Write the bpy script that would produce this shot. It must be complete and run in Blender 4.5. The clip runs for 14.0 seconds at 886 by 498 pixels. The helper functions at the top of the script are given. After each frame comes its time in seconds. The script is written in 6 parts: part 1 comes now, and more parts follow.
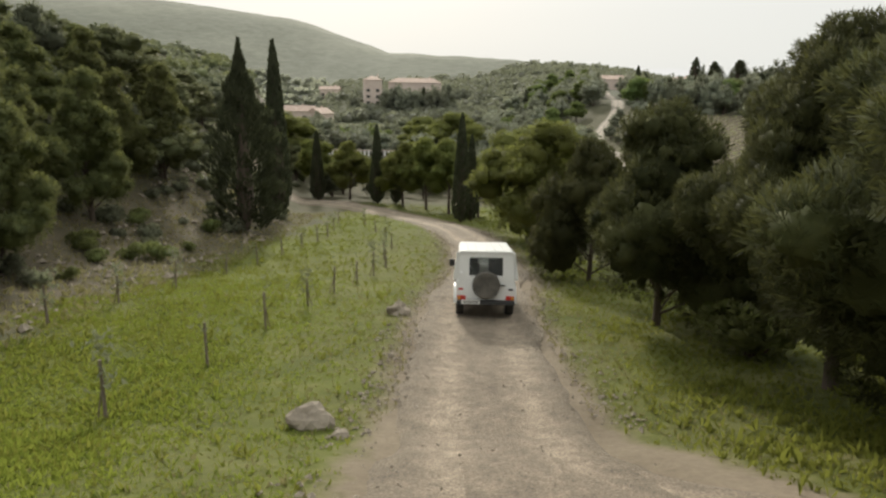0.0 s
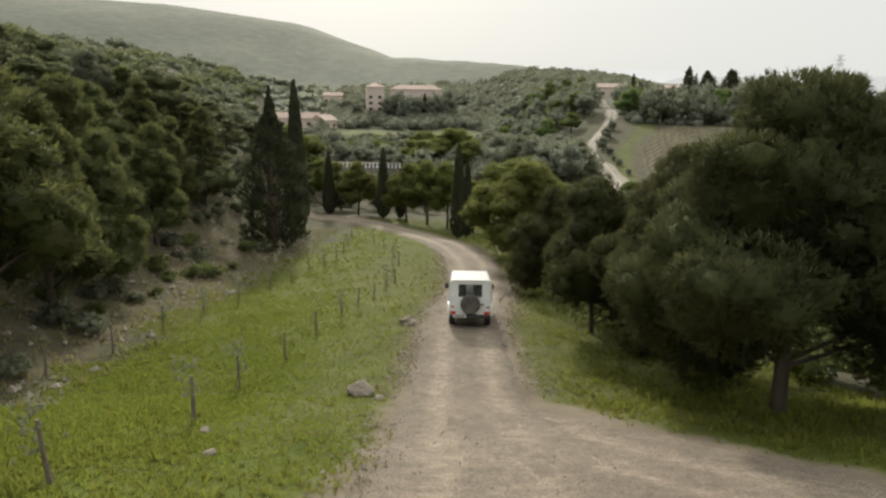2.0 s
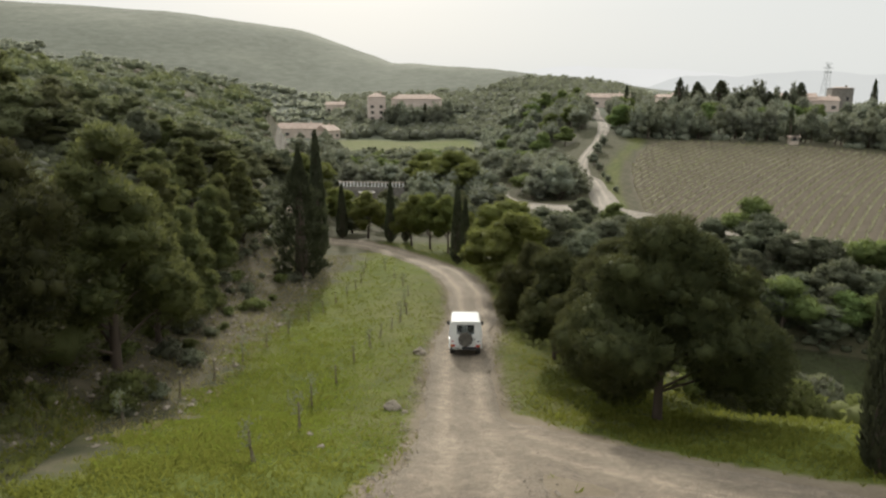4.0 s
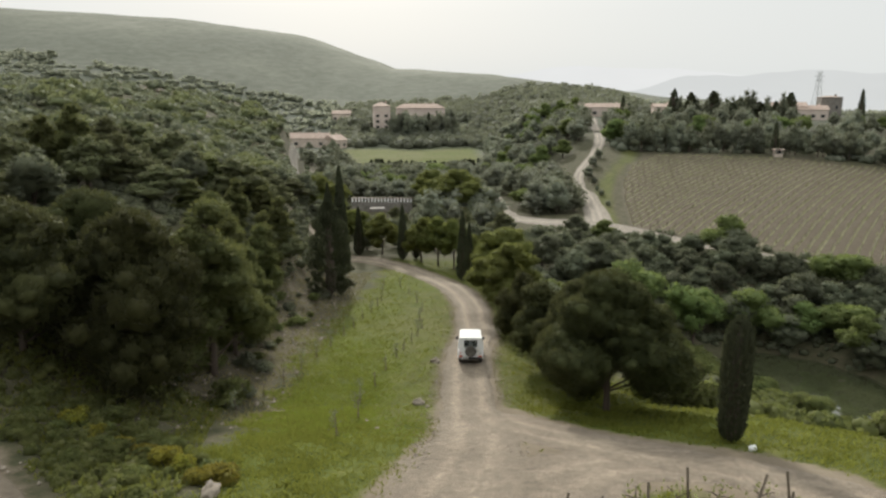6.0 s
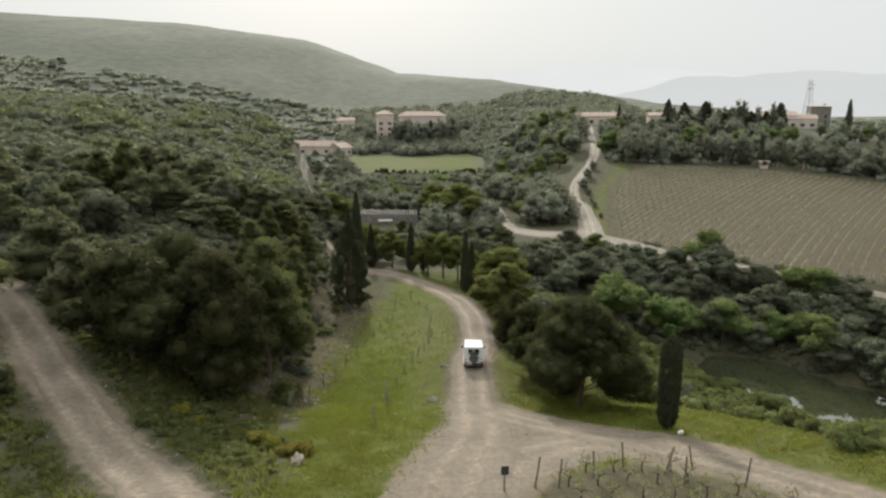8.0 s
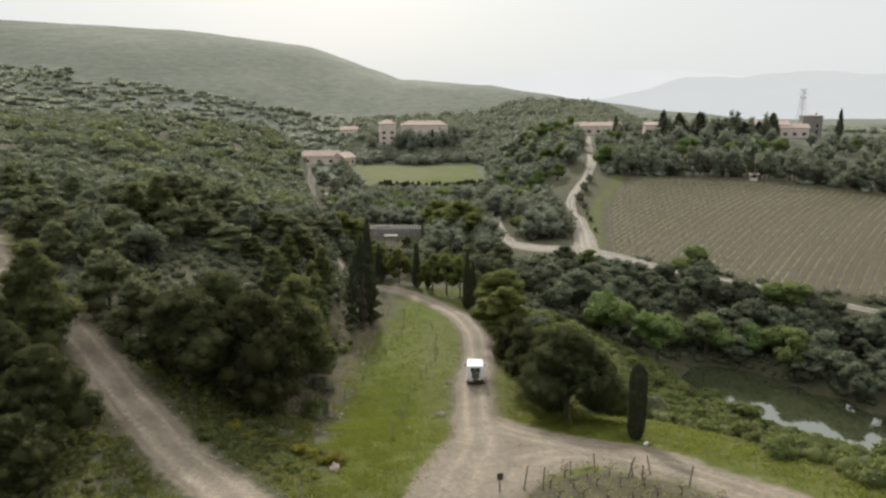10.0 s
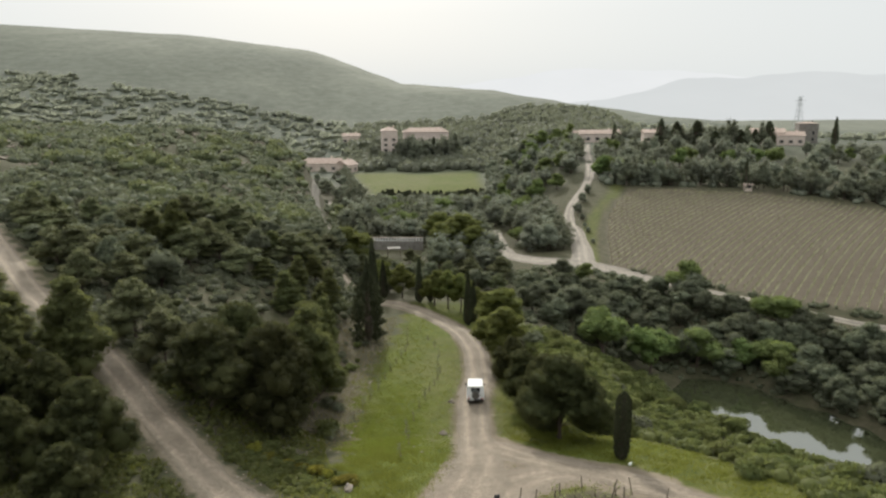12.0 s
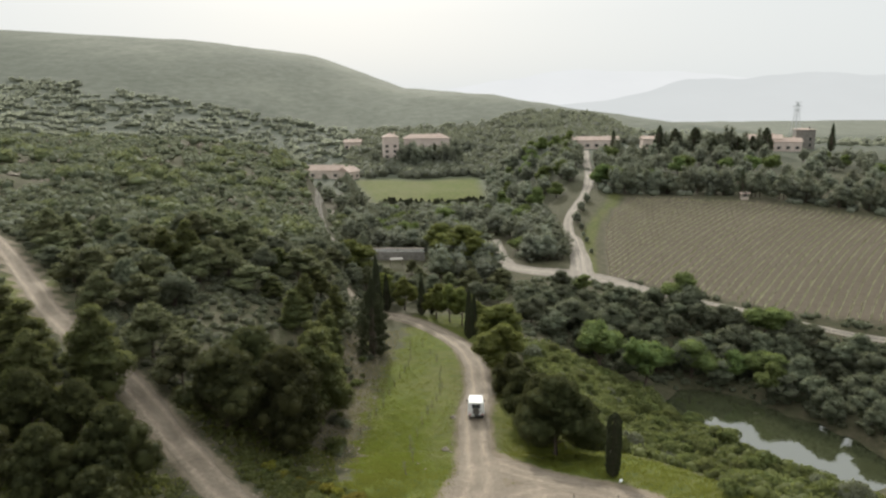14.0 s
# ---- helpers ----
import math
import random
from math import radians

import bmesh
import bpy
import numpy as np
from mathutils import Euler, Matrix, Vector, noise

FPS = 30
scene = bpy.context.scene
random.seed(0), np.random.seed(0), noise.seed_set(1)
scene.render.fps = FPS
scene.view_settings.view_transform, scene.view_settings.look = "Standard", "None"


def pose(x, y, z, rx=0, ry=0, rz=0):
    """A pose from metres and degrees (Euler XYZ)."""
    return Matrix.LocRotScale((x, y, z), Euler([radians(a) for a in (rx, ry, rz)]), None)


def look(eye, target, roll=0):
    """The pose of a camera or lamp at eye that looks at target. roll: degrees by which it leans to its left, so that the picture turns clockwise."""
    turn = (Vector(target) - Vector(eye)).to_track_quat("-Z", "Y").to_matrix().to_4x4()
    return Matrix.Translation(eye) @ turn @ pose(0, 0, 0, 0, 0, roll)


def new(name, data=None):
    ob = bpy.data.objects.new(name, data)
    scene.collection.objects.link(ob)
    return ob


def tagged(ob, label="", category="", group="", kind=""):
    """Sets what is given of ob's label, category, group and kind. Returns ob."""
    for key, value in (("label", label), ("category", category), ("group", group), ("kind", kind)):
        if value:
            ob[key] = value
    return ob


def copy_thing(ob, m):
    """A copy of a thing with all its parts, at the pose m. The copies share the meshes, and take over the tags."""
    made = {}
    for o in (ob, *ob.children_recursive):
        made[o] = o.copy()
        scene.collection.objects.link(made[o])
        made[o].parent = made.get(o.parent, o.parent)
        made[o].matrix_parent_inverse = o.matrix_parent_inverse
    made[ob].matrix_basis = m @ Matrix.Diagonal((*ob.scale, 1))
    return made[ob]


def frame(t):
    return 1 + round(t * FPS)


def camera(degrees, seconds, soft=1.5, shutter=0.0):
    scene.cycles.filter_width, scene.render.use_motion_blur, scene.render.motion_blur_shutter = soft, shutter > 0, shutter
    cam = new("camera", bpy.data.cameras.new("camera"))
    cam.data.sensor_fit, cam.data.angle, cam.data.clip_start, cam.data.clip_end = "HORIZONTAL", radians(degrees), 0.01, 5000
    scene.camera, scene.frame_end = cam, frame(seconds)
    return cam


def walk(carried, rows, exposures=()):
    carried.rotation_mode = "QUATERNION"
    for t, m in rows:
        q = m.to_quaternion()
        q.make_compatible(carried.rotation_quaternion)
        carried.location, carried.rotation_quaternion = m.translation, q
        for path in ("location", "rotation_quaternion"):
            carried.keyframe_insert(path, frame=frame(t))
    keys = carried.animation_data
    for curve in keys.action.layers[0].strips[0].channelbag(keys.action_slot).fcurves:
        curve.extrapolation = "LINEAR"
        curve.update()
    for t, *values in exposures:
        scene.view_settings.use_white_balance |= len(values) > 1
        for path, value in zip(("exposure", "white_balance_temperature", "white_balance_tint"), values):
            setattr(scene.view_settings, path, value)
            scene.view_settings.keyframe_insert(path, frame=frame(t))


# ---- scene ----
cam = camera(66.3, 14.0, soft=2.4)
PATH = [
    (0, (-0.129, 0.305, 5.201), (-0.122, 2.259, 4.773), 0.7),
    (0.5, (-0.033, -1.431, 5.473), (-0.029, 0.523, 5.047), 0.5),
    (1, (-0.044, -3.259, 6.144), (-0.038, -1.304, 5.72), 0.6),
    (1.5, (-0.027, -5.064, 6.983), (-0.023, -3.111, 6.554), 0.6),
    (2, (-0.002, -7.051, 7.976), (0.002, -5.097, 7.55), 0.7),
    (2.5, (-0.006, -9.018, 9.044), (0.0, -7.064, 8.617), 0.7),
    (3, (0.012, -11.176, 10.191), (0.018, -9.222, 9.764), 0.6),
    (5.5, (-0.554, -23.706, 16.291), (-0.557, -21.752, 15.864), 0.0),
    (6, (-0.671, -26.269, 17.318), (-0.676, -24.315, 16.891), 0.0),
    (6.5, (-0.873, -28.709, 18.389), (-0.878, -26.755, 17.962), 0.1),
    (7, (-1.012, -31.243, 19.485), (-1.017, -29.289, 19.057), 0.0),
    (7.5, (-1.163, -33.644, 20.547), (-1.169, -31.69, 20.119), 0.0),
    (10, (-1.63, -43.33, 26.322), (-1.64, -41.376, 25.897), -0.3),
    (10.5, (-1.723, -44.461, 27.345), (-1.732, -42.507, 26.92), -0.3),
    (11, (-1.732, -45.456, 28.28), (-1.743, -43.501, 27.855), -0.3),
    (11.5, (-1.735, -46.327, 29.161), (-1.747, -44.372, 28.737), -0.4),
    (12, (-1.703, -47.29, 30.1), (-1.716, -45.335, 29.676), -0.4),
    (12.5, (-1.715, -48.049, 30.914), (-1.728, -46.094, 30.491), -0.4),
    (13, (-1.714, -48.796, 31.735), (-1.728, -46.841, 31.313), -0.5),
    (13.5, (-1.731, -49.541, 32.559), (-1.746, -47.586, 32.138), -0.6),
    (14, (-1.725, -50.209, 33.219), (-1.741, -48.254, 32.798), -0.6),
]
EXPOSURE = 0.2
walk(cam, [(t, look(eye, target, roll)) for t, eye, target, roll in PATH], exposures=[(0, EXPOSURE + 0.08, 6500, 10), (0.6, EXPOSURE + 0.18, 6500, 10), (1.2, EXPOSURE + 0.15, 6500, 10), (2.0, EXPOSURE + 0.02, 6450, 10), (3, EXPOSURE, 6400, 10), (7, EXPOSURE, 6250, 10), (14, EXPOSURE + 0.05, 6200, 10)])

# ---- light: a low, hazy sun ahead, under a milky sky ----
SUN_AZ, SUN_EL = radians(-9), radians(27)
world = bpy.data.worlds.new("sky")
scene.world = world
world.use_nodes = True
wn = world.node_tree.nodes
wn.clear()
sky = wn.new("ShaderNodeTexSky")
sky.sky_type, sky.sun_disc = "NISHITA", False
sky.sun_elevation, sky.sun_rotation = SUN_EL, SUN_AZ
sky.air_density, sky.dust_density, sky.ozone_density = 1.0, 6.0, 1.0
bg_sky = wn.new("ShaderNodeBackground")
bg_sky.inputs["Strength"].default_value = 0.006
bg_veil = wn.new("ShaderNodeBackground")
bg_veil.inputs["Color"].default_value = (0.86, 0.87, 0.83, 1)
both = wn.new("ShaderNodeAddShader")
wout = wn.new("ShaderNodeOutputWorld")
wl = world.node_tree.links
# an overcast dome brightens smoothly from the horizon to the zenith
dome = wn.new("ShaderNodeTexCoord")
dome_z = wn.new("ShaderNodeSeparateXYZ")
dome_lift = wn.new("ShaderNodeMapRange")
dome_lift.inputs["From Min"].default_value, dome_lift.inputs["From Max"].default_value = 0.12, 1.0
dome_lift.inputs["To Min"].default_value, dome_lift.inputs["To Max"].default_value = 0.76, 1.5
wl.new(dome.outputs["Generated"], dome_z.inputs[0])
wl.new(dome_z.outputs["Z"], dome_lift.inputs["Value"])
wl.new(dome_lift.outputs[0], bg_veil.inputs["Strength"])
wl.new(sky.outputs[0], bg_sky.inputs["Color"])
wl.new(bg_sky.outputs[0], both.inputs[0])
wl.new(bg_veil.outputs[0], both.inputs[1])
wl.new(both.outputs[0], wout.inputs["Surface"])
sun = new("sun", bpy.data.lights.new("sun", "SUN"))
sun.data.energy, sun.data.angle, sun.data.color = 2.9, radians(6.0), (1.0, 0.93, 0.80)
sun_way = Vector((math.sin(SUN_AZ) * math.cos(SUN_EL), math.cos(SUN_AZ) * math.cos(SUN_EL), math.sin(SUN_EL)))
sun.matrix_world = look(sun_way * 200, (0, 0, 0))


# ---- materials ----
def material(name):
    m = bpy.data.materials.new(name)
    m.use_nodes = True
    n = m.node_tree.nodes
    n.clear()
    out = n.new("ShaderNodeOutputMaterial")
    bsdf = n.new("ShaderNodeBsdfPrincipled")
    m.node_tree.links.new(bsdf.outputs[0], out.inputs["Surface"])
    return m, n, m.node_tree.links, bsdf, out


def ramp(n, l, source, stops):
    r = n.new("ShaderNodeValToRGB")
    while len(r.color_ramp.elements) < len(stops):
        r.color_ramp.elements.new(0.5)
    for e, (p, c) in zip(r.color_ramp.elements, stops):
        e.position, e.color = p, (*c, 1)
    l.new(source, r.inputs["Fac"])
    return r.outputs["Color"]


def noise_at(n, l, coord, scale, detail=6.0, rough=0.6):
    t = n.new("ShaderNodeTexNoise")
    t.inputs["Scale"].default_value, t.inputs["Detail"].default_value, t.inputs["Roughness"].default_value = scale, detail, rough
    l.new(coord, t.inputs["Vector"])
    return t.outputs["Fac"]


def mixed(n, l, fac, a, b, how="MIX"):
    m = n.new("ShaderNodeMix")
    m.data_type, m.blend_type = "RGBA", how
    for sock, v in ((m.inputs["Factor"], fac), (m.inputs["A"], a), (m.inputs["B"], b)):
        if isinstance(v, (int, float)):
            sock.default_value = v
        elif isinstance(v, tuple):
            sock.default_value = (*v, 1)
        else:
            l.new(v, sock)
    return m.outputs["Result"]


def bumped(n, l, bsdf, height, strength, distance):
    b = n.new("ShaderNodeBump")
    b.inputs["Strength"].default_value, b.inputs["Distance"].default_value = strength, distance
    l.new(height, b.inputs["Height"])
    l.new(b.outputs[0], bsdf.inputs["Normal"])


def surface(name, stops, scale, rough=0.8, fine=8.0, bump=0.3, depth=0.02, metal=0.0, object_space=True):
    """A matt surface whose colour wanders between the stops at a coarse and a fine scale."""
    m, n, l, bsdf, _ = material(name)
    tc = n.new("ShaderNodeTexCoord")
    co = tc.outputs["Object"] if object_space else tc.outputs["Generated"]
    big = noise_at(n, l, co, scale)
    small = noise_at(n, l, co, scale * fine, 8, 0.7)
    col = ramp(n, l, big, stops)
    col = mixed(n, l, 0.45, col, ramp(n, l, small, [(0.3, (0.35, 0.35, 0.35)), (0.7, (0.75, 0.75, 0.75))]), "OVERLAY")
    l.new(col, bsdf.inputs["Base Color"])
    bsdf.inputs["Roughness"].default_value, bsdf.inputs["Metallic"].default_value = rough, metal
    if bump:
        bumped(n, l, bsdf, small, bump, depth)
    return m


def foliage(name, dark, light, glow, share=0.35, rough=0.68, haze_sheen=0.3):
    """Leaves with a waxy gloss and a sheen that lifts them in place of haze: colour differs from tuft to tuft and from
    plant to plant; light shines through them.
    """
    m, n, l, bsdf, out = material(name)
    geo = n.new("ShaderNodeNewGeometry")
    info = n.new("ShaderNodeObjectInfo")
    col = mixed(n, l, geo.outputs["Random Per Island"], dark, light)
    hue = n.new("ShaderNodeHueSaturation")
    for sock, lo, hi in (("Hue", 0.475, 0.52), ("Value", 0.72, 1.3)):
        mr = n.new("ShaderNodeMapRange")
        mr.inputs["To Min"].default_value, mr.inputs["To Max"].default_value = lo, hi
        l.new(info.outputs["Random"], mr.inputs["Value"])
        l.new(mr.outputs[0], hue.inputs[sock])
    l.new(col, hue.inputs["Color"])
    l.new(hue.outputs[0], bsdf.inputs["Base Color"])
    bsdf.inputs["Roughness"].default_value = rough
    bsdf.inputs["Specular IOR Level"].default_value = 0.08
    # sheen stands in for haze: it lightens the dark leaves
    bsdf.inputs["Sheen Weight"].default_value, bsdf.inputs["Sheen Roughness"].default_value = haze_sheen, 0.5
    bsdf.inputs["Sheen Tint"].default_value = (0.95, 0.95, 0.88, 1)
    tr = n.new("ShaderNodeBsdfTranslucent")
    tr.inputs["Color"].default_value = (*glow, 1)
    mix = n.new("ShaderNodeMixShader")
    mix.inputs["Fac"].default_value = share
    l.new(bsdf.outputs[0], mix.inputs[1])
    l.new(tr.outputs[0], mix.inputs[2])
    l.new(mix.outputs[0], out.inputs["Surface"])
    return m


def paint(name, colour, rough=0.4, metal=0.0, coat=0.0):
    m, n, l, bsdf, _ = material(name)
    tc = n.new("ShaderNodeTexCoord")
    d = noise_at(n, l, tc.outputs["Object"], 3.0)
    col = mixed(n, l, d, tuple(c * 0.85 for c in colour), colour)
    l.new(col, bsdf.inputs["Base Color"])
    bsdf.inputs["Roughness"].default_value, bsdf.inputs["Metallic"].default_value = rough, metal
    bsdf.inputs["Coat Weight"].default_value = coat
    return m


M_PINE = foliage("pine_needles", (0.028, 0.033, 0.015), (0.078, 0.083, 0.032), (0.145, 0.15, 0.05), 0.30, haze_sheen=0.02)
# lighter copy of the pine green; brightness of the hazy bank is in the colour
M_BANKPINE = foliage("hazed_bank_needles", (0.05, 0.058, 0.026), (0.13, 0.138, 0.056), (0.24, 0.255, 0.08), 0.42, haze_sheen=0.03)
M_STONEPINE = foliage("stone_pine_needles", (0.062, 0.071, 0.024), (0.14, 0.152, 0.047), (0.30, 0.325, 0.085), 0.48, haze_sheen=0.03)
M_CYPRESS = foliage("cypress_scales", (0.04, 0.046, 0.028), (0.076, 0.084, 0.048), (0.10, 0.115, 0.052), 0.25, haze_sheen=0.03)
# oak green raised and greyed in the colour, in place of valley haze
M_OAK = foliage("evergreen_leaves", (0.078, 0.087, 0.057), (0.15, 0.16, 0.104), (0.23, 0.25, 0.14), 0.40, haze_sheen=0.08)
# far oak leaves: haze is painted in as a paler, greyer green
M_HAZEOAK = foliage("hazed_far_leaves", (0.135, 0.146, 0.108), (0.22, 0.23, 0.172), (0.29, 0.31, 0.20), 0.42, haze_sheen=0.15)
M_SPRING = foliage("spring_leaves", (0.09, 0.12, 0.042), (0.165, 0.205, 0.07), (0.27, 0.33, 0.10), 0.42, haze_sheen=0.05)
# slope pine green, lightened and greyed in the colour to imitate haze
M_HAZEPINE = foliage("hazed_slope_needles", (0.078, 0.086, 0.042), (0.158, 0.166, 0.082), (0.24, 0.255, 0.115), 0.40, haze_sheen=0.08)
M_SHRUB = foliage("shrub_leaves", (0.075, 0.09, 0.032), (0.16, 0.176, 0.064), (0.26, 0.29, 0.09), 0.40, haze_sheen=0.05)
M_SAGE = foliage("grey_shrub_leaves", (0.12, 0.13, 0.085), (0.22, 0.23, 0.16), (0.27, 0.29, 0.16), 0.36, haze_sheen=0.1)
M_BROOM = foliage("broom_flowers", (0.07, 0.085, 0.025), (0.36, 0.33, 0.045), (0.4, 0.34, 0.06), 0.3, haze_sheen=0.03)
M_GRASS = foliage("grass_blades", (0.075, 0.09, 0.016), (0.166, 0.174, 0.04), (0.245, 0.262, 0.052), 0.48, haze_sheen=0.0)
M_LUSH = foliage("lush_grass_blades", (0.07, 0.098, 0.016), (0.168, 0.192, 0.037), (0.25, 0.29, 0.05), 0.5, haze_sheen=0.0)
M_STRAW = foliage("dry_grass_blades", (0.14, 0.13, 0.055), (0.26, 0.235, 0.115), (0.31, 0.295, 0.13), 0.38, haze_sheen=0.03)
M_VINE = foliage("vine_leaves", (0.14, 0.155, 0.06), (0.29, 0.30, 0.14), (0.32, 0.34, 0.14), 0.38, haze_sheen=0.05)
# far pine needles, their grey pallor is haze put into the colour
M_FARPINE = foliage("hazed_far_needles", (0.11, 0.118, 0.082), (0.18, 0.188, 0.13), (0.25, 0.265, 0.16), 0.40, haze_sheen=0.12)
# ridge leaves far paler than real foliage: the haze is painted into them
M_FARWOOD = foliage("hazed_ridge_leaves", (0.18, 0.192, 0.15), (0.25, 0.262, 0.208), (0.40, 0.42, 0.31), 0.58, haze_sheen=0.15)
M_ROWGRASS = surface("dry_row_grass", [(0.3, (0.16, 0.155, 0.08)), (0.7, (0.30, 0.28, 0.17))], 1.5, 0.95, 6.0, 0.4, 0.03)
M_BARK = surface("bark", [(0.3, (0.045, 0.032, 0.024)), (0.7, (0.12, 0.088, 0.064))], 2.0, 0.9, 6.0, 0.6, 0.03)
M_STAKE = surface("weathered_wood", [(0.3, (0.10, 0.078, 0.056)), (0.7, (0.205, 0.17, 0.132))], 3.0, 0.85, 8.0, 0.4, 0.005)
M_ROCK = surface("limestone", [(0.3, (0.165, 0.135, 0.10)), (0.7, (0.30, 0.258, 0.205))], 2.2, 0.9, 7.0, 0.7, 0.03)
M_PLASTER = surface("pale_plaster", [(0.3, (0.42, 0.34, 0.28)), (0.7, (0.56, 0.47, 0.40))], 0.4, 0.9, 12.0, 0.2, 0.01)
# pink greyed in the colour to imitate haze over the far houses
M_PINK = surface("pink_plaster", [(0.3, (0.46, 0.37, 0.32)), (0.7, (0.57, 0.48, 0.42))], 0.3, 0.9, 12.0, 0.2, 0.01)
M_STONEWALL = surface("stone_masonry", [(0.3, (0.12, 0.11, 0.095)), (0.7, (0.23, 0.21, 0.185))], 1.2, 0.9, 5.0, 0.5, 0.03)
# tile red greyed likewise, haze put into the colour
M_TILE = surface("clay_tiles", [(0.3, (0.31, 0.225, 0.18)), (0.7, (0.44, 0.345, 0.285))], 0.7, 0.85, 10.0, 0.5, 0.03)
M_DARKGLASS = paint("dark_window", (0.03, 0.032, 0.035), 0.12)
M_SHUTTER = paint("shutter_paint", (0.22, 0.20, 0.17), 0.6)
M_WHITE = paint("white_paint", (0.78, 0.78, 0.76), 0.5)
M_STEEL = paint("galvanised_steel", (0.55, 0.56, 0.55), 0.6, 0.3)

# gravel lanes: pale wheel tracks, loose darker gravel between
def gravel(name, lo, hi):
    m, n, l, bsdf, _ = material(name)
    tc = n.new("ShaderNodeTexCoord")
    att = n.new("ShaderNodeAttribute")
    att.attribute_name = "track"
    co = tc.outputs["Object"]
    big = noise_at(n, l, co, 0.35, 5)
    mid = noise_at(n, l, co, 3.0, 6, 0.7)
    fine = noise_at(n, l, co, 28.0, 4, 0.7)
    col = ramp(n, l, big, [(0.32, lo), (0.68, hi)])
    worn = n.new("ShaderNodeMath")
    worn.operation = "MULTIPLY"
    l.new(att.outputs["Fac"], worn.inputs[0])
    l.new(mid, worn.inputs[1])
    col = mixed(n, l, worn.outputs[0], col, tuple(min(1, c * 1.75) for c in hi))
    col = mixed(n, l, 0.7, col, ramp(n, l, mid, [(0.3, (0.3, 0.3, 0.3)), (0.7, (0.7, 0.7, 0.7))]), "OVERLAY")
    col = mixed(n, l, 0.85, col, ramp(n, l, fine, [(0.36, (0.2, 0.2, 0.2)), (0.66, (0.8, 0.8, 0.8))]), "OVERLAY")
    verge = n.new("ShaderNodeAttribute")
    verge.attribute_name = "verge"
    loose = n.new("ShaderNodeMath")
    loose.operation = "MULTIPLY"
    l.new(verge.outputs["Fac"], loose.inputs[0])
    l.new(ramp(n, l, mid, [(0.35, (0.25, 0.25, 0.25)), (0.6, (1, 1, 1))]), loose.inputs[1])
    col = mixed(n, l, loose.outputs[0], col, ramp(n, l, fine, [(0.3, (0.075, 0.068, 0.04)), (0.7, (0.20, 0.17, 0.12))]))
    l.new(col, bsdf.inputs["Base Color"])
    bsdf.inputs["Roughness"].default_value = 0.92
    bumped(n, l, bsdf, fine, 0.8, 0.05)
    return m


M_LANE = gravel("lane_gravel", (0.156, 0.124, 0.089), (0.222, 0.18, 0.132))
M_FARLANE = gravel("track_gravel", (0.18, 0.153, 0.12), (0.245, 0.213, 0.172))
M_DRIVE = gravel("drive_earth", (0.115, 0.10, 0.078), (0.165, 0.145, 0.115))

# ---- the land ----
WATER = -15.4


def sstep(a, b, v):
    t = np.clip((v - a) / (b - a), 0.0, 1.0)
    return t * t * (3 - 2 * t)


# long profile of the lane's corridor: distance ahead, height
LANE_Y = [-80, -30, -10, -5, 0, 4, 7.5, 10, 14, 20, 25, 32, 42, 64, 90, 150, 200, 320, 360]
LANE_Z = [14, 8.5, 5.2, 4.3, 3.1, 1.9, 0.9, 0.1, -0.4, -1.0, -1.6, -2.6, -3.5, -5.4, -6.6, -7.0, -6.5, -5.0, 1.0]


def hill_noise(x, y, amp, size, seed):
    """Smooth rolling relief out of a few sines."""
    a = np.sin(x / size + seed) * np.cos(y / size * 1.17 + seed * 1.7)
    b = np.sin((x + y) / size * 1.9 + seed * 2.3) * np.cos((x - y) / size * 1.6 - seed)
    return amp * (a * 0.6 + b * 0.4)


def pond_radius(x, y):
    """1 on the shore of the long pond, less inside."""
    u, v = (x - 46.6) * 0.55 - (y - 43) * 0.83, (x - 46.6) * 0.83 + (y - 43) * 0.55
    a, b = np.abs(u + 0.5) / (16.2 + 0.5 * np.sin(v * 0.7)), np.abs(v + 0.2) / (7.9 + 0.4 * np.sin(u * 0.45) + 0.25 * np.sin(u * 1.1))
    return (a ** 2.7 + b ** 2.7) ** (1 / 2.7)


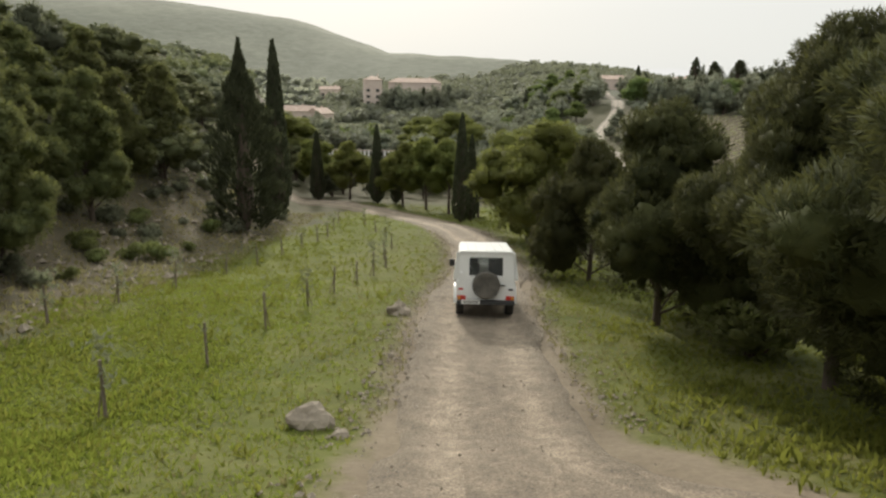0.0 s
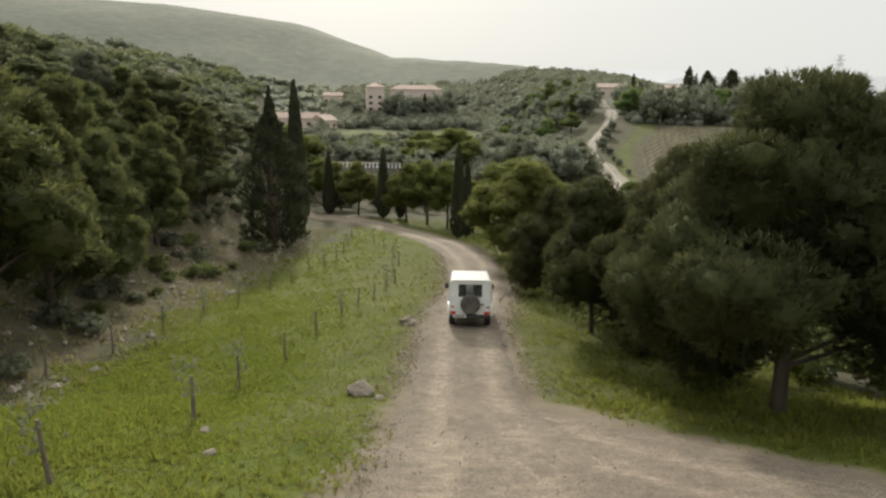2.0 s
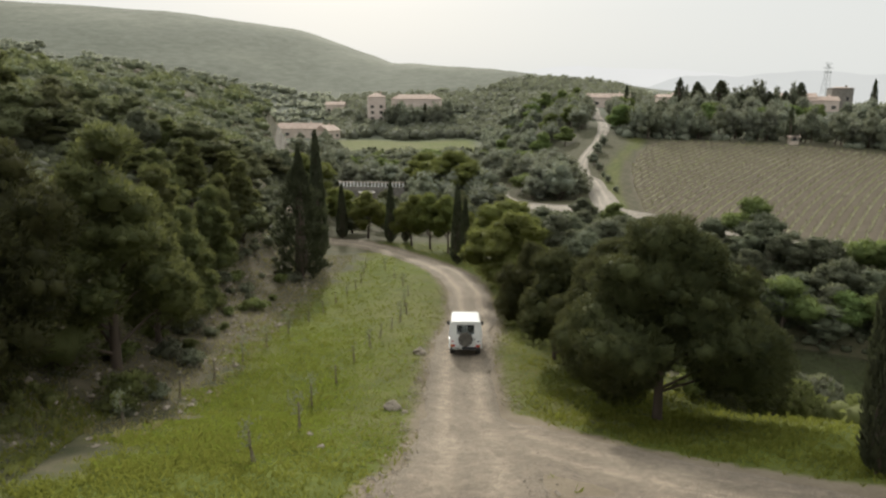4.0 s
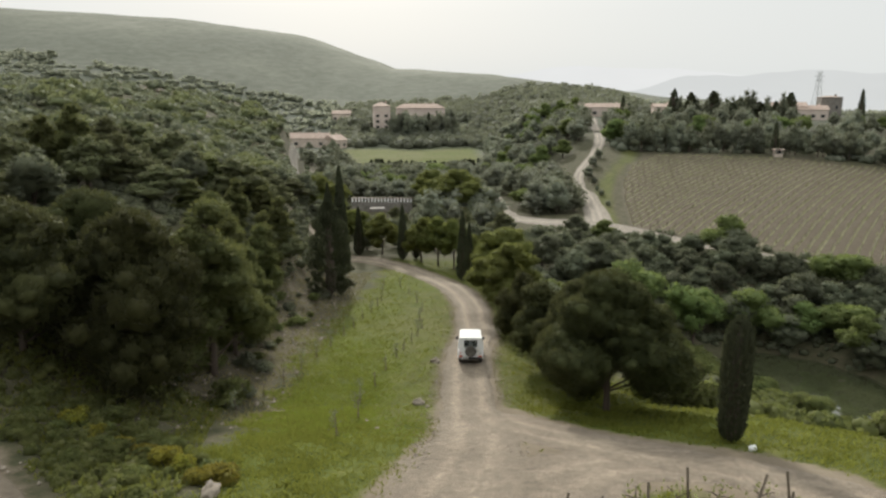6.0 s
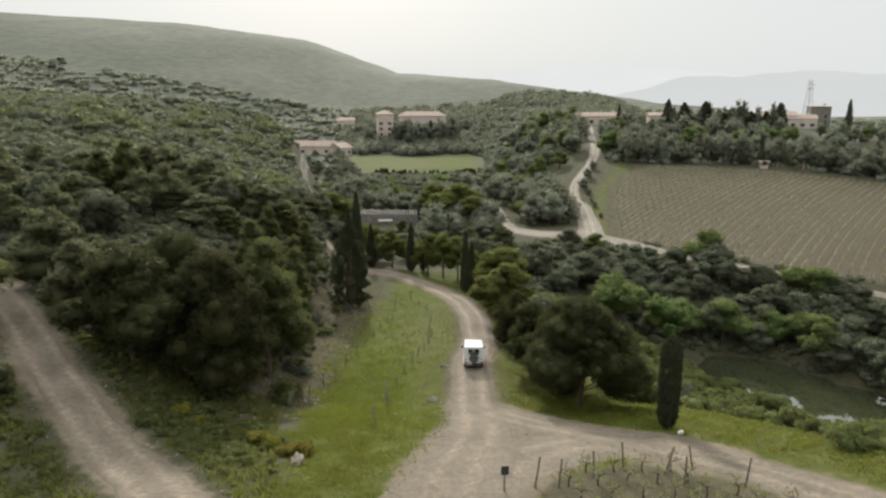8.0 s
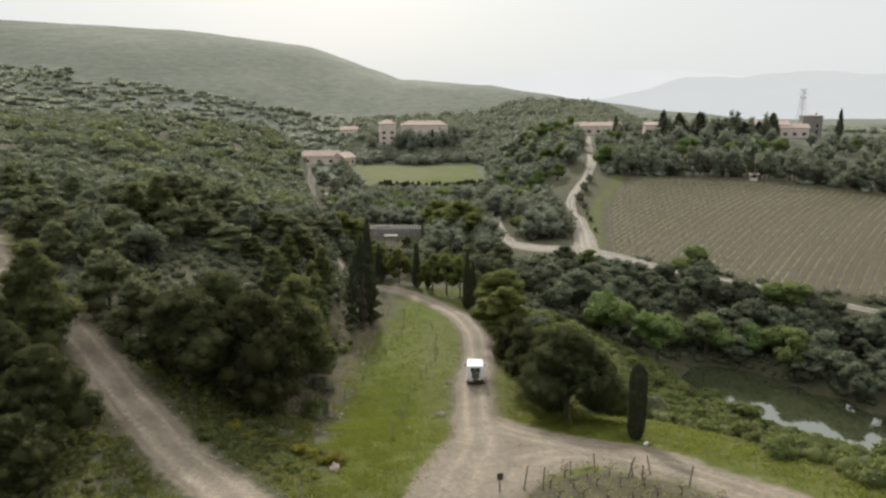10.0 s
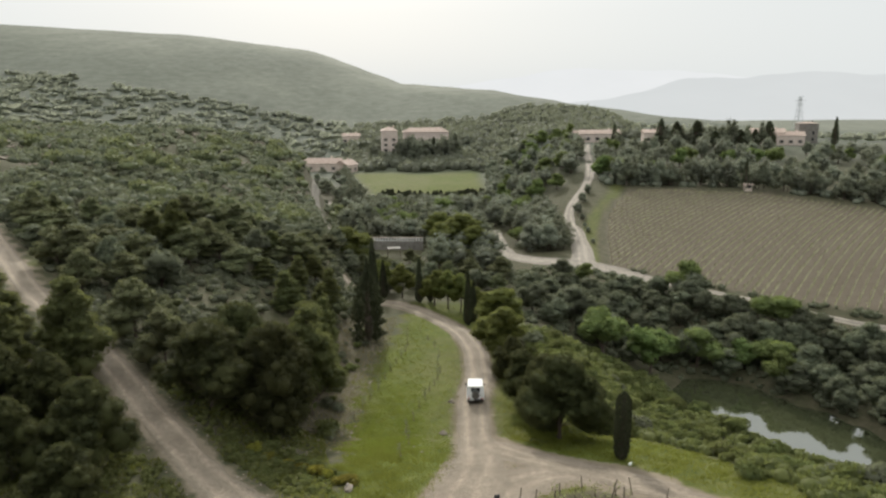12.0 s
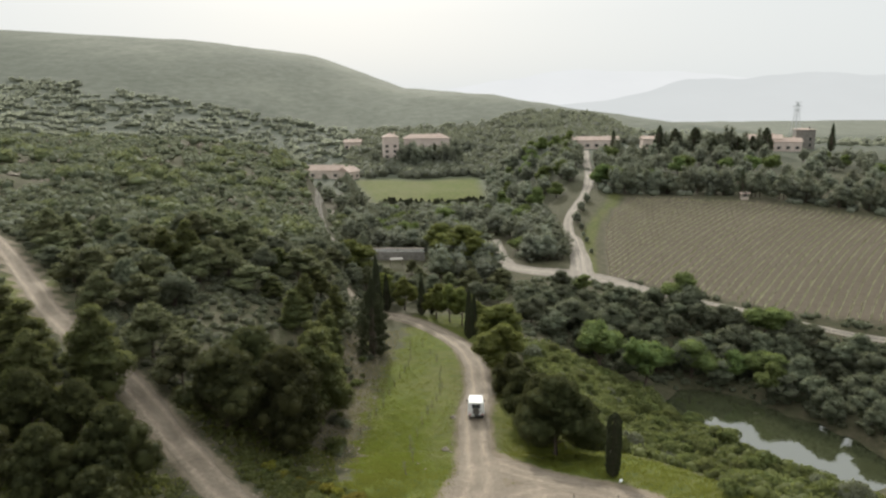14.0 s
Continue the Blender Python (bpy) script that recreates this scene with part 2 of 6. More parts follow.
def ground(x, y):
    """Height of the land at x, y (arrays or numbers)."""
    x, y = np.asarray(x, float), np.asarray(y, float)
    lane = np.interp(y, LANE_Y, LANE_Z)
    # bank and hill on the left, with the scrub-covered spur behind
    foot = np.interp(y, [-40, -5, 12, 24, 40, 52, 64, 100, 125, 150, 180, 260], [-14, -12.5, -11, -12.5, -12, -11, -13, -18, -24, -34, -38, -80])
    near = np.interp(-x, [10, 25, 40, 52, 100, 400], [4.0, 5.6, 8.6, 11.0, 20, 60])
    spur = np.interp(-x, [30, 37, 50, 64, 89, 157, 300, 900], [-5, 0, 8.5, 15, 20.5, 23, 30, 34])
    left = near + (spur - near) * sstep(45, 165, y)
    left = left + (np.interp(-x, [0, 120, 300], [-5, -3, 26]) - left) * sstep(190, 300, y)
    zone = sstep(0, 1, (foot - x) / np.interp(y, [5, 22, 60, 90], [11, 16, 16, 11]))
    z = lane + (left - lane) * zone
    # fall to the pond and the valley on the right, the vineyard beyond
    edge = np.interp(y, [-20, -8, 0, 10, 20, 40, 70, 95, 140], [40, 27, 19, 13, 9.5, 8.5, 10, 18, 20])
    wide = np.interp(y, [0, 60, 95], [26, 26, 30])
    floor = np.interp(y, [-20, 5, 15, 59, 67, 78, 92, 170, 260, 420, 600], [2, -10, -15.7, -15.7, -12.4, -9, -7.7, 2.0, 9.0, 11, 0])
    pond = pond_radius(x, y)
    floor = np.maximum(floor, -16.4 + 2.6 * sstep(0.85, 1.35, pond) + 0 * x)
    # mud bar just under the far shore
    u, v = (x - 46.6) * 0.55 - (y - 43) * 0.83, (x - 46.6) * 0.83 + (y - 43) * 0.55
    floor = np.maximum(floor, -16.2 + 0.92 * np.exp(-((v - 4.6 - 0.12 * u) / 0.8) ** 2 - ((u + 3) / 5.5) ** 4))
    zr = sstep(0, 1, (x - edge) / wide)
    z = z + (floor - z) * zr
    # main ridge, sinking from left to right
    cy = np.interp(x, [-700, -300, -159, -52, 41, 120, 156, 230, 400], [880, 850, 800, 700, 600, 480, 450, 430, 420])
    cz = np.interp(x, [-1500, -700, -303, -159, -52, 41, 120, 156, 230, 330], [155, 139, 112, 90, 50, 40, 24, 19, 9, 0])
    base = np.interp(x, [-400, -100, 0, 100, 200], [300, 300, 270, 260, 260])
    up = sstep(0, 1, (y - base) / np.maximum(cy - base, 1))
    z = z + np.maximum(cz - z, 0) * up
    # the land sinks to the plain past the plateau, and rises to far hills
    out = sstep(430, 900, y) * sstep(150, 330, x)
    z = z + (-40 - z) * out
    back = sstep(1100, 1900, y)
    z = z + (-40 - z) * back * sstep(-900, -300, x)
    return z + hill_noise(x, y, 0.12, 3.1, 1.0) * sstep(2, 12, np.abs(x)) + hill_noise(x, y, 1.6, 9, 3.0) * sstep(-42, -60, x) * sstep(60, 90, y) * sstep(260, 220, y) + hill_noise(x, y, 1.2, 19, 2.0) * sstep(30, 90, np.hypot(x, y)) * sstep(1.2, 2.2, pond) * (1 - 0.9 * sstep(0, 10, x - 30) * sstep(85, 95, y) * sstep(185, 175, y))


LANE = [(-14, -90), (-9, -60), (-5.5, -36), (-3.2, -22), (-1.6, -14), (-0.9, -8), (0.2, -3), (0.8, 2), (0.75, 7), (0.8, 11.5), (1.0, 20), (2.0, 28.5), (2.1, 36), (1.9, 42), (0.2, 51), (-3.6, 60), (-7, 65.6), (-10.5, 69), (-15, 71.8), (-22, 75), (-32, 80)]
BRANCH = [(0.9, 8.5), (2.6, 4.6), (5.1, 1.0), (8.3, -1.7), (11.3, -4.4), (14.3, -8.2), (19, -15), (25, -25), (36, -40), (60, -62)]
CROSS = [(-1.4, -12.5), (0.4, -8), (3.0, -4.7), (6.2, -2.7), (9.5, -3.0), (12, -5.4)]
UPPER = [(-4.6, -27), (-8, -18), (-13.5, -9.8), (-18, -4.9), (-25, 2.5), (-32, 10.3), (-40, 17.6), (-47.8, 24.8), (-57, 35.5), (-67, 46.5), (-82, 60)]
TRACK = [(29, 100), (30, 108), (32, 120), (33.5, 134), (34, 148), (36.5, 162), (44.5, 179), (50, 198), (55, 225), (60, 254), (66, 285)]
YARD = [(12.5, 146), (12, 136), (11.8, 124), (13, 115), (19, 108), (27, 103.5), (36, 98), (48, 88), (62.5, 78.2), (80, 71), (110, 62)]
DRIVE = [(-46, 205), (-45.5, 180), (-43, 165), (-38, 150), (-33, 132), (-25, 112)]


def along(points, step):
    """Points every `step` metres on a smooth curve through the given plan points."""
    p = np.array(points, float)
    p = np.vstack([2 * p[0] - p[1], p, 2 * p[-1] - p[-2]])
    out = []
    for i in range(1, len(p) - 2):
        n = max(2, int(np.linalg.norm(p[i + 1] - p[i]) / step))
        for t in np.arange(n) / n:
            a, b, c, d = p[i - 1], p[i], p[i + 1], p[i + 2]
            out.append(0.5 * (2 * b + (c - a) * t + (2 * a - 5 * b + 4 * c - d) * t * t + (3 * b - a - 3 * c + d) * t ** 3))
    return np.array(out)


WAYS = {"lane": along(LANE, 0.6), "branch": along(BRANCH, 0.6), "cross": along(CROSS, 0.6), "upper": along(UPPER, 0.7), "track": along(TRACK, 2.0), "yard": along(YARD, 2.0), "drive": along(DRIVE, 2.0)}


def clear_of(x, y, way):
    """Distance in plan from x, y to a way."""
    w = WAYS[way]
    x, y = np.asarray(x, float), np.asarray(y, float)
    d = np.full(np.broadcast(x, y).shape, 1e9)
    if d.size < 20000:
        return np.sqrt(((x[..., None] - w[:, 0]) ** 2 + (y[..., None] - w[:, 1]) ** 2).min(-1))
    for a in w:
        d = np.minimum(d, np.hypot(x - a[0], y - a[1]))
    return d


def mesh_of(name, verts, faces, mat=None, smooth=False, normals=None):
    """A mesh from arrays: verts (n, 3), faces (m, 3 or 4); normals, one a vertex, round the shading of foliage."""
    me = bpy.data.meshes.new(name)
    v, f = np.asarray(verts, np.float32), np.asarray(faces, np.int32)
    k = f.shape[1]
    me.vertices.add(len(v))
    me.vertices.foreach_set("co", v.ravel())
    me.loops.add(f.size)
    me.loops.foreach_set("vertex_index", f.ravel())
    me.polygons.add(len(f))
    me.polygons.foreach_set("loop_start", np.arange(0, f.size, k, dtype=np.int32))
    me.polygons.foreach_set("use_smooth", np.broadcast_to(np.asarray(True if normals is not None else smooth), len(f)).copy())
    me.update(calc_edges=True)
    if normals is not None:
        own = me.attributes.new("custom_normal", "FLOAT_VECTOR", "POINT")
        own.data.foreach_set("vector", np.asarray(normals, np.float32).ravel())
    if mat:
        me.materials.append(mat)
    return me


def grid_faces(nu, nv):
    i = np.arange(nu * nv).reshape(nu, nv)
    return np.stack([i[:-1, :-1].ravel(), i[1:, :-1].ravel(), i[1:, 1:].ravel(), i[:-1, 1:].ravel()], 1)


def graded(lo, hi, step, reach_lo, reach_hi, grow):
    mid = list(np.arange(lo, hi + step / 2, step))
    s = step
    while mid[-1] < reach_hi:
        s = min(s * grow, 120)
        mid.append(mid[-1] + s)
    s = step
    while mid[0] > reach_lo:
        s = min(s * grow, 120)
        mid.insert(0, mid[0] - s)
    return np.array(mid)


def fork_island(x, y):
    """The patch of bare vine ground inside the fork."""
    return sstep(2.0, 3.2, x) * sstep(15, 12, x) * sstep(0, -0.8, y - np.interp(x, [2.5, 5.5, 8.4, 10.3, 13, 16], [-8.8, -6.4, -5.2, -6.4, -9.2, -13.5])) * sstep(-22, -16, y)


def meadow_share(x, y):
    """How much of the ground is lush grass: the strip left of the lane, its right verge, the lawn at the fork, the far field."""
    foot = np.interp(y, [-40, -8, -4, 12, 24, 40, 52, 64], [-10, -9.5, -11, -11.8, -12.8, -12, -10, -10])
    foot = foot + 0.7 * np.sin(y * 0.9) + 0.5 * np.sin(y * 2.3 + 1)
    strip = sstep(0, 2.2, x - foot) * sstep(13, 11, x) * sstep(74, 68, y) * sstep(-14, -9, y)
    edge = np.interp(y, [-20, -8, -2, 4, 10, 20, 40, 70], [33, 24, 21, 18.5, 15, 10, 9, 10])
    strip = strip * sstep(0, -3, x - edge) + sstep(4, 6, x) * sstep(0.3, -1.2, x - edge) * sstep(-24, -16, y) * sstep(12, 8, y)
    field = sstep(205, 220, y) * sstep(306, 296, y) * sstep(0, 4, x - np.interp(y, [214, 300], [-31, -53])) * sstep(18, 10, x)
    rim = x - np.interp(y, [95, 101, 121, 140, 153, 172], [33.5, 34.5, 38, 42.3, 47.5, 58])
    side = sstep(-6.5, -5, rim) * sstep(-1.2, -2.4, rim) * sstep(98, 106, y) * sstep(190, 178, y)
    up = sstep(-66, -60, x) * sstep(-50, -54, x) * sstep(22, 26, y) * sstep(38, 33, y)
    island = fork_island(x, y)
    return np.clip(strip * (1 - 0.97 * island) + field + side * 0.7 + up, 0, 1)


def vineyard_share(x, y):
    """Inside the ploughed vineyard block."""
    low = np.interp(x, [36, 48, 62, 80, 130], [101, 92, 82, 76, 60])
    high = np.interp(x, [36, 44, 56, 93, 125, 160], [140, 160, 173, 167, 144, 120])
    return sstep(0, 1.5, y - low) * sstep(0, 1.5, high - y) * sstep(0, 1.5, x - np.interp(y, [95, 101, 121, 140, 153, 172], [33.5, 34.5, 38, 42.3, 47.5, 58]))


def ridge_share(x, y):
    """0 at the foot of the long ridge, 1 on its crest, with an uneven wander."""
    foot = np.interp(x, [-400, -100, 0, 100, 200], [300, 300, 270, 260, 260])
    crest = np.interp(x, [-700, -300, -159, -52, 41, 120, 156, 230, 400], [880, 850, 800, 700, 600, 480, 450, 430, 420])
    return (y - foot) / (crest - foot) + 0.10 * np.sin(x / 37) * np.cos(y / 29) + 0.06 * np.sin(x / 13 + y / 17)


gx = graded(-32, 32, 0.7, -4200, 4200, 1.07)
gy = graded(-14, 74, 0.7, -400, 4700, 1.06)
GX, GY = np.meshgrid(gx, gy, indexing="ij")
GZ = ground(GX, GY)
# shallow ruts where the ways run
for way, half in (("lane", 2.2), ("branch", 2.0), ("cross", 2.2), ("upper", 2.2)):
    near = (GX > -90) & (GX < 40) & (GY > -40) & (GY < 90)
    d = clear_of(GX[near], GY[near], way)
    GZ[near] -= 0.07 * sstep(half, half - 0.8, d)
ground_mesh = mesh_of("ground", np.stack([GX, GY, GZ], -1).reshape(-1, 3), grid_faces(len(gx), len(gy)), None, True)
lush = ground_mesh.attributes.new("lush", "FLOAT", "POINT")
lush.data.foreach_set("value", meadow_share(GX, GY).astype(np.float32).ravel())
tilled = ground_mesh.attributes.new("tilled", "FLOAT", "POINT")
tilled.data.foreach_set("value", vineyard_share(GX, GY).astype(np.float32).ravel())
dry = ground_mesh.attributes.new("dry", "FLOAT", "POINT")
dryness = sstep(-6.2, -3.4, GX) * sstep(3, 9, GY) * sstep(62, 40, GY) + sstep(-9, -11, GX) * sstep(6, 12, GY)
dry.data.foreach_set("value", np.clip(dryness, 0, 1).astype(np.float32).ravel())
stony = ground_mesh.attributes.new("stony", "FLOAT", "POINT")
bank = sstep(-10.5, -12.5, GX) * sstep(-21, -16, GX) * sstep(6, 12, GY) * sstep(60, 52, GY) + 0.55 * sstep(0.9, 1.0, pond_radius(GX, GY)) * sstep(1.12, 1.04, pond_radius(GX, GY)) + 0.8 * sstep(150, 190, GY) * sstep(-28, -50, GX) * sstep(260, 220, GY)
lane_d = np.full(GX.shape, 99.0)
near = (np.abs(GX) < 25) & (GY > -20) & (GY < 80)
lane_d[near] = np.minimum(np.minimum(clear_of(GX[near], GY[near], "lane"), clear_of(GX[near], GY[near], "branch") - 0.5), clear_of(GX[near], GY[near], "cross") - 0.4)
bank = bank + 1.0 * fork_island(GX, GY) + 0.8 * np.exp(-((lane_d - 2.0) / 0.75) ** 2) + 0.7 * sstep(0, 1, 1 - np.abs(GX - np.interp(GY, [95, 101, 121, 140, 153, 172], [32, 33, 36.5, 40.5, 45.5, 56])) / 1.8) * sstep(100, 106, GY) * sstep(172, 165, GY)
stony.data.foreach_set("value", np.clip(bank, 0, 1).astype(np.float32).ravel())
# hillside mask grows with distance; haze is put into the colour through it
far_haze = ground_mesh.attributes.new("hillside", "FLOAT", "POINT")
far_haze.data.foreach_set("value", (sstep(150, 330, GY)).astype(np.float32).ravel())


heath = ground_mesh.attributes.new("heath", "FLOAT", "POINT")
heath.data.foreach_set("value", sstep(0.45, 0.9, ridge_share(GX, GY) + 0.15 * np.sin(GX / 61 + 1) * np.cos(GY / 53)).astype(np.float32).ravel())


# loose gravel spilling over the edges of the lanes
spill = np.zeros(GX.shape)
near = (GX > -70) & (GX < 40) & (GY > -40) & (GY < 82)
x, y = GX[near], GY[near]
wide = {"lane": np.interp(y, [-30, -9, -2, 6, 11], [1.5, 2.4, 2.3, 1.5, 1.5]), "branch": np.interp(x, [2, 5, 9, 14], [1.7, 2.1, 1.9, 1.5]), "cross": 2.4, "upper": 1.2}
spill[near] = np.max([sstep(1.2, -0.3, clear_of(x, y, w) - h) for w, h in wide.items()], axis=0)
shingle = ground_mesh.attributes.new("shingle", "FLOAT", "POINT")
shingle.data.foreach_set("value", spill.astype(np.float32).ravel())


def ground_material():
    m, n, l, bsdf, _ = material("land")
    tc = n.new("ShaderNodeTexCoord")
    co = tc.outputs["Object"]

    def att(name):
        a = n.new("ShaderNodeAttribute")
        a.attribute_name = name
        return a.outputs["Fac"]
    wide, mid, fine = noise_at(n, l, co, 0.06, 6), noise_at(n, l, co, 0.9, 7, 0.65), noise_at(n, l, co, 9.0, 6, 0.7)
    scrub = ramp(n, l, mid, [(0.3, (0.0441, 0.0481, 0.0241)), (0.5, (0.068, 0.0642, 0.0361)), (0.72, (0.108, 0.0926, 0.0602))])
    # woods below, open heath above; both greyed and lifted in place of haze
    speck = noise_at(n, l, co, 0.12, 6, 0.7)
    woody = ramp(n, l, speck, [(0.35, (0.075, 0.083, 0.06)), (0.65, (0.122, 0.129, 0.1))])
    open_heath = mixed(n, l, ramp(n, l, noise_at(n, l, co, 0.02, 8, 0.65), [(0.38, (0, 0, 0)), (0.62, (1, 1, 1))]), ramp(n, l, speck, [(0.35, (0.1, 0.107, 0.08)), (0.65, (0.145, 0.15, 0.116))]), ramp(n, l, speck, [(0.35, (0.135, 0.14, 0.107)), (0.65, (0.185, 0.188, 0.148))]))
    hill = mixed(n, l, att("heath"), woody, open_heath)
    grass = mixed(n, l, ramp(n, l, wide, [(0.42, (0, 0, 0)), (0.60, (1, 1, 1))]), ramp(n, l, mid, [(0.3, (0.0459, 0.0599, 0.00902)), (0.6, (0.09, 0.107, 0.0164)), (0.8, (0.133, 0.127, 0.0328))]), ramp(n, l, mid, [(0.3, (0.0569, 0.0697, 0.0139)), (0.7, (0.12, 0.119, 0.0344))]))
    parched = ramp(n, l, mid, [(0.3, (0.0813, 0.0853, 0.0294)), (0.55, (0.116, 0.112, 0.0464)), (0.75, (0.166, 0.147, 0.0813))])
    thin = n.new("ShaderNodeMath")
    thin.operation = "MULTIPLY"
    l.new(att("dry"), thin.inputs[0])
    l.new(ramp(n, l, noise_at(n, l, co, 0.35, 5), [(0.38, (0.05, 0.05, 0.05)), (0.66, (0.65, 0.65, 0.65))]), thin.inputs[1])
    grass = mixed(n, l, thin.outputs[0], grass, parched)
    earth = ramp(n, l, mid, [(0.3, (0.05, 0.045, 0.026)), (0.5, (0.078, 0.067, 0.042)), (0.66, (0.104, 0.086, 0.06)), (0.82, (0.17, 0.148, 0.118))])
    plough = ramp(n, l, mid, [(0.3, (0.098, 0.08, 0.056)), (0.7, (0.145, 0.12, 0.088))])
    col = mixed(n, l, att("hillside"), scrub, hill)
    col = mixed(n, l, att("stony"), col, earth)
    col = mixed(n, l, att("lush"), col, grass)
    col = mixed(n, l, att("tilled"), col, plough)
    heap = n.new("ShaderNodeMath")
    heap.operation, heap.inputs[2].default_value = "MULTIPLY_ADD", -0.25
    l.new(mid, heap.inputs[0])
    heap.inputs[1].default_value = 1.0
    both = n.new("ShaderNodeMath")
    l.new(heap.outputs[0], both.inputs[0])
    l.new(att("shingle"), both.inputs[1])
    gravelly = mixed(n, l, ramp(n, l, noise_at(n, l, co, 0.35, 5), [(0.32, (0, 0, 0)), (0.68, (1, 1, 1))]), (0.138, 0.112, 0.079), (0.205, 0.169, 0.124))
    col = mixed(n, l, ramp(n, l, both.outputs[0], [(0.5, (0, 0, 0)), (0.85, (1, 1, 1))]), col, gravelly)
    col = mixed(n, l, 0.4, col, ramp(n, l, fine, [(0.3, (0.3, 0.3, 0.3)), (0.7, (0.72, 0.72, 0.72))]), "OVERLAY")
    l.new(col, bsdf.inputs["Base Color"])
    bsdf.inputs["Roughness"].default_value = 0.95
    bsdf.inputs["Specular IOR Level"].default_value = 0.15
    bumped(n, l, bsdf, mid, 0.6, 0.15)
    return m


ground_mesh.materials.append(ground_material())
tagged(new("ground", ground_mesh), "green meadow, stony bank and wooded hills, haze put into the far tones", "ground", kind="structure")


# far hills, kilometres off: a glowing backdrop with daylight and haze painted in
def far_hills(label, y0, y1, heights, colour, strength):
    u = np.linspace(-1.05, 1.05, 160)
    t = np.linspace(0, 1, 26)
    U, T = np.meshgrid(u, t, indexing="ij")
    Y = y0 + (y1 - y0) * T
    top = np.interp(U, *zip(*heights)) + 5 * np.sin(U * 41) + 3 * np.sin(U * 97 + 1)
    Z = -42 + (top + 42) * sstep(0, 1, T) + 6 * np.sin(U * 60 + T * 9) * T * (1 - T)
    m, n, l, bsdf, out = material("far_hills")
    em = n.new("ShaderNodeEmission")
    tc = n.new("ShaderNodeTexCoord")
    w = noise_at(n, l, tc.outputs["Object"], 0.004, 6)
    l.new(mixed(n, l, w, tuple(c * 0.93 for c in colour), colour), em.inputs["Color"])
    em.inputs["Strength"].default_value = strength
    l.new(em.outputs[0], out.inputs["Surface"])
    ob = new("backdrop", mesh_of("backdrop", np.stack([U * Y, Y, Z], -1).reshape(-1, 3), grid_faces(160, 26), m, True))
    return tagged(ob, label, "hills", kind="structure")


far_hills("pale far range, its haze painted as a glow", 3300, 4300, [(-1.05, 110), (0.0, 110), (0.07, 160), (0.16, 222), (0.30, 214), (0.45, 170), (1.05, 130)], (1.0, 0.99, 0.95), 0.74)
far_hills("grey-green hills beyond the plain, haze painted as a glow", 2300, 3100, [(-1.05, 30), (0.2, 20), (0.28, 70), (0.35, 124), (0.45, 134), (0.52, 146), (0.56, 158), (0.60, 138), (0.75, 132), (1.05, 110)], (0.985, 0.99, 0.945), 0.63)


def road(name, way, label, mat, half, tracks=0.75, lift=0.035, edge=0.3):
    """A gravel way laid on the land: worn wheel tracks, ragged edges that dip under the grass."""
    c = WAYS[way]
    d = np.gradient(c, axis=0)
    d /= np.linalg.norm(d, axis=1)[:, None]
    side = np.stack([d[:, 1], -d[:, 0]], 1)
    rng = np.random.default_rng(len(c))
    k = 17
    s = np.linspace(-1, 1, k)
    half = np.interp(np.arange(len(c)) / (len(c) - 1), *zip(*half))
    rag = rng.normal(0, 0.22, (len(c), 2))
    for _ in range(3):
        rag[1:-1] = (rag[:-2] + rag[1:-1] * 2 + rag[2:]) / 4
    w = half[:, None] * np.abs(s)[None] ** 0.9 * np.sign(s)[None] * (1 + np.where(s[None] < 0, rag[:, :1], rag[:, 1:]) * np.abs(s)[None] ** 3)
    X, Y = c[:, :1] + side[:, :1] * w, c[:, 1:] + side[:, 1:] * w
    rut = np.exp(-((np.abs(w) - tracks) / 0.28) ** 2)
    Z = ground(X, Y) + lift - 0.03 * rut - 0.10 * np.clip((np.abs(s)[None] - 0.8) / 0.2, 0, 1) + rng.normal(0, 0.006, X.shape) + np.abs(s)[None] ** 2 * (0.035 * np.sin(3.1 * X + 1.7 * Y) * np.cos(2.6 * Y - X) + 0.03 * np.sin(7.3 * Y + 2 * X))
    me = mesh_of(name, np.stack([X, Y, Z], -1).reshape(-1, 3), grid_faces(len(c), k), mat, True)
    a = me.attributes.new("verge", "FLOAT", "POINT")
    a.data.foreach_set("value", np.broadcast_to(sstep(0.5, 0.95, np.abs(s))[None] * edge, X.shape).astype(np.float32).ravel())
    a = me.attributes.new("track", "FLOAT", "POINT")
    a.data.foreach_set("value", (rut * (0.7 + 0.3 * rng.random(X.shape)) * (1 - 0.2 * sstep(9, 3, Y) * (mat is M_LANE))).astype(np.float32).ravel())
    return tagged(new(name, me), label, "road", kind="structure")


LANE_HALF = [(float(f), h) for f, h in zip(np.searchsorted(WAYS["lane"][:200, 1], (-90, -30, -9, -2, 6, 11)) / (len(WAYS["lane"]) - 1), (1.8, 1.9, 3.1, 2.6, 1.75, 1.7))] + [(1.0, 1.75)]
road("road", "lane", "pale gravel lane with worn wheel tracks", M_LANE, LANE_HALF)
road("road", "branch", "pale gravel lane forking off across the slope", M_LANE, [(0, 1.2), (0.03, 2.0), (0.06, 2.4), (0.09, 2.4), (0.13, 2.2), (0.18, 2.0), (0.3, 1.8), (1, 1.7)], 0.7, 0.02, 0.0)
road("road", "cross", "gravel corner of the fork, worn by turning wheels", M_LANE, [(0, 1.4), (0.2, 2.4), (0.4, 3.3), (0.55, 3.0), (0.75, 2.4), (1, 1.6)], 0.75, 0.012, 0.0)
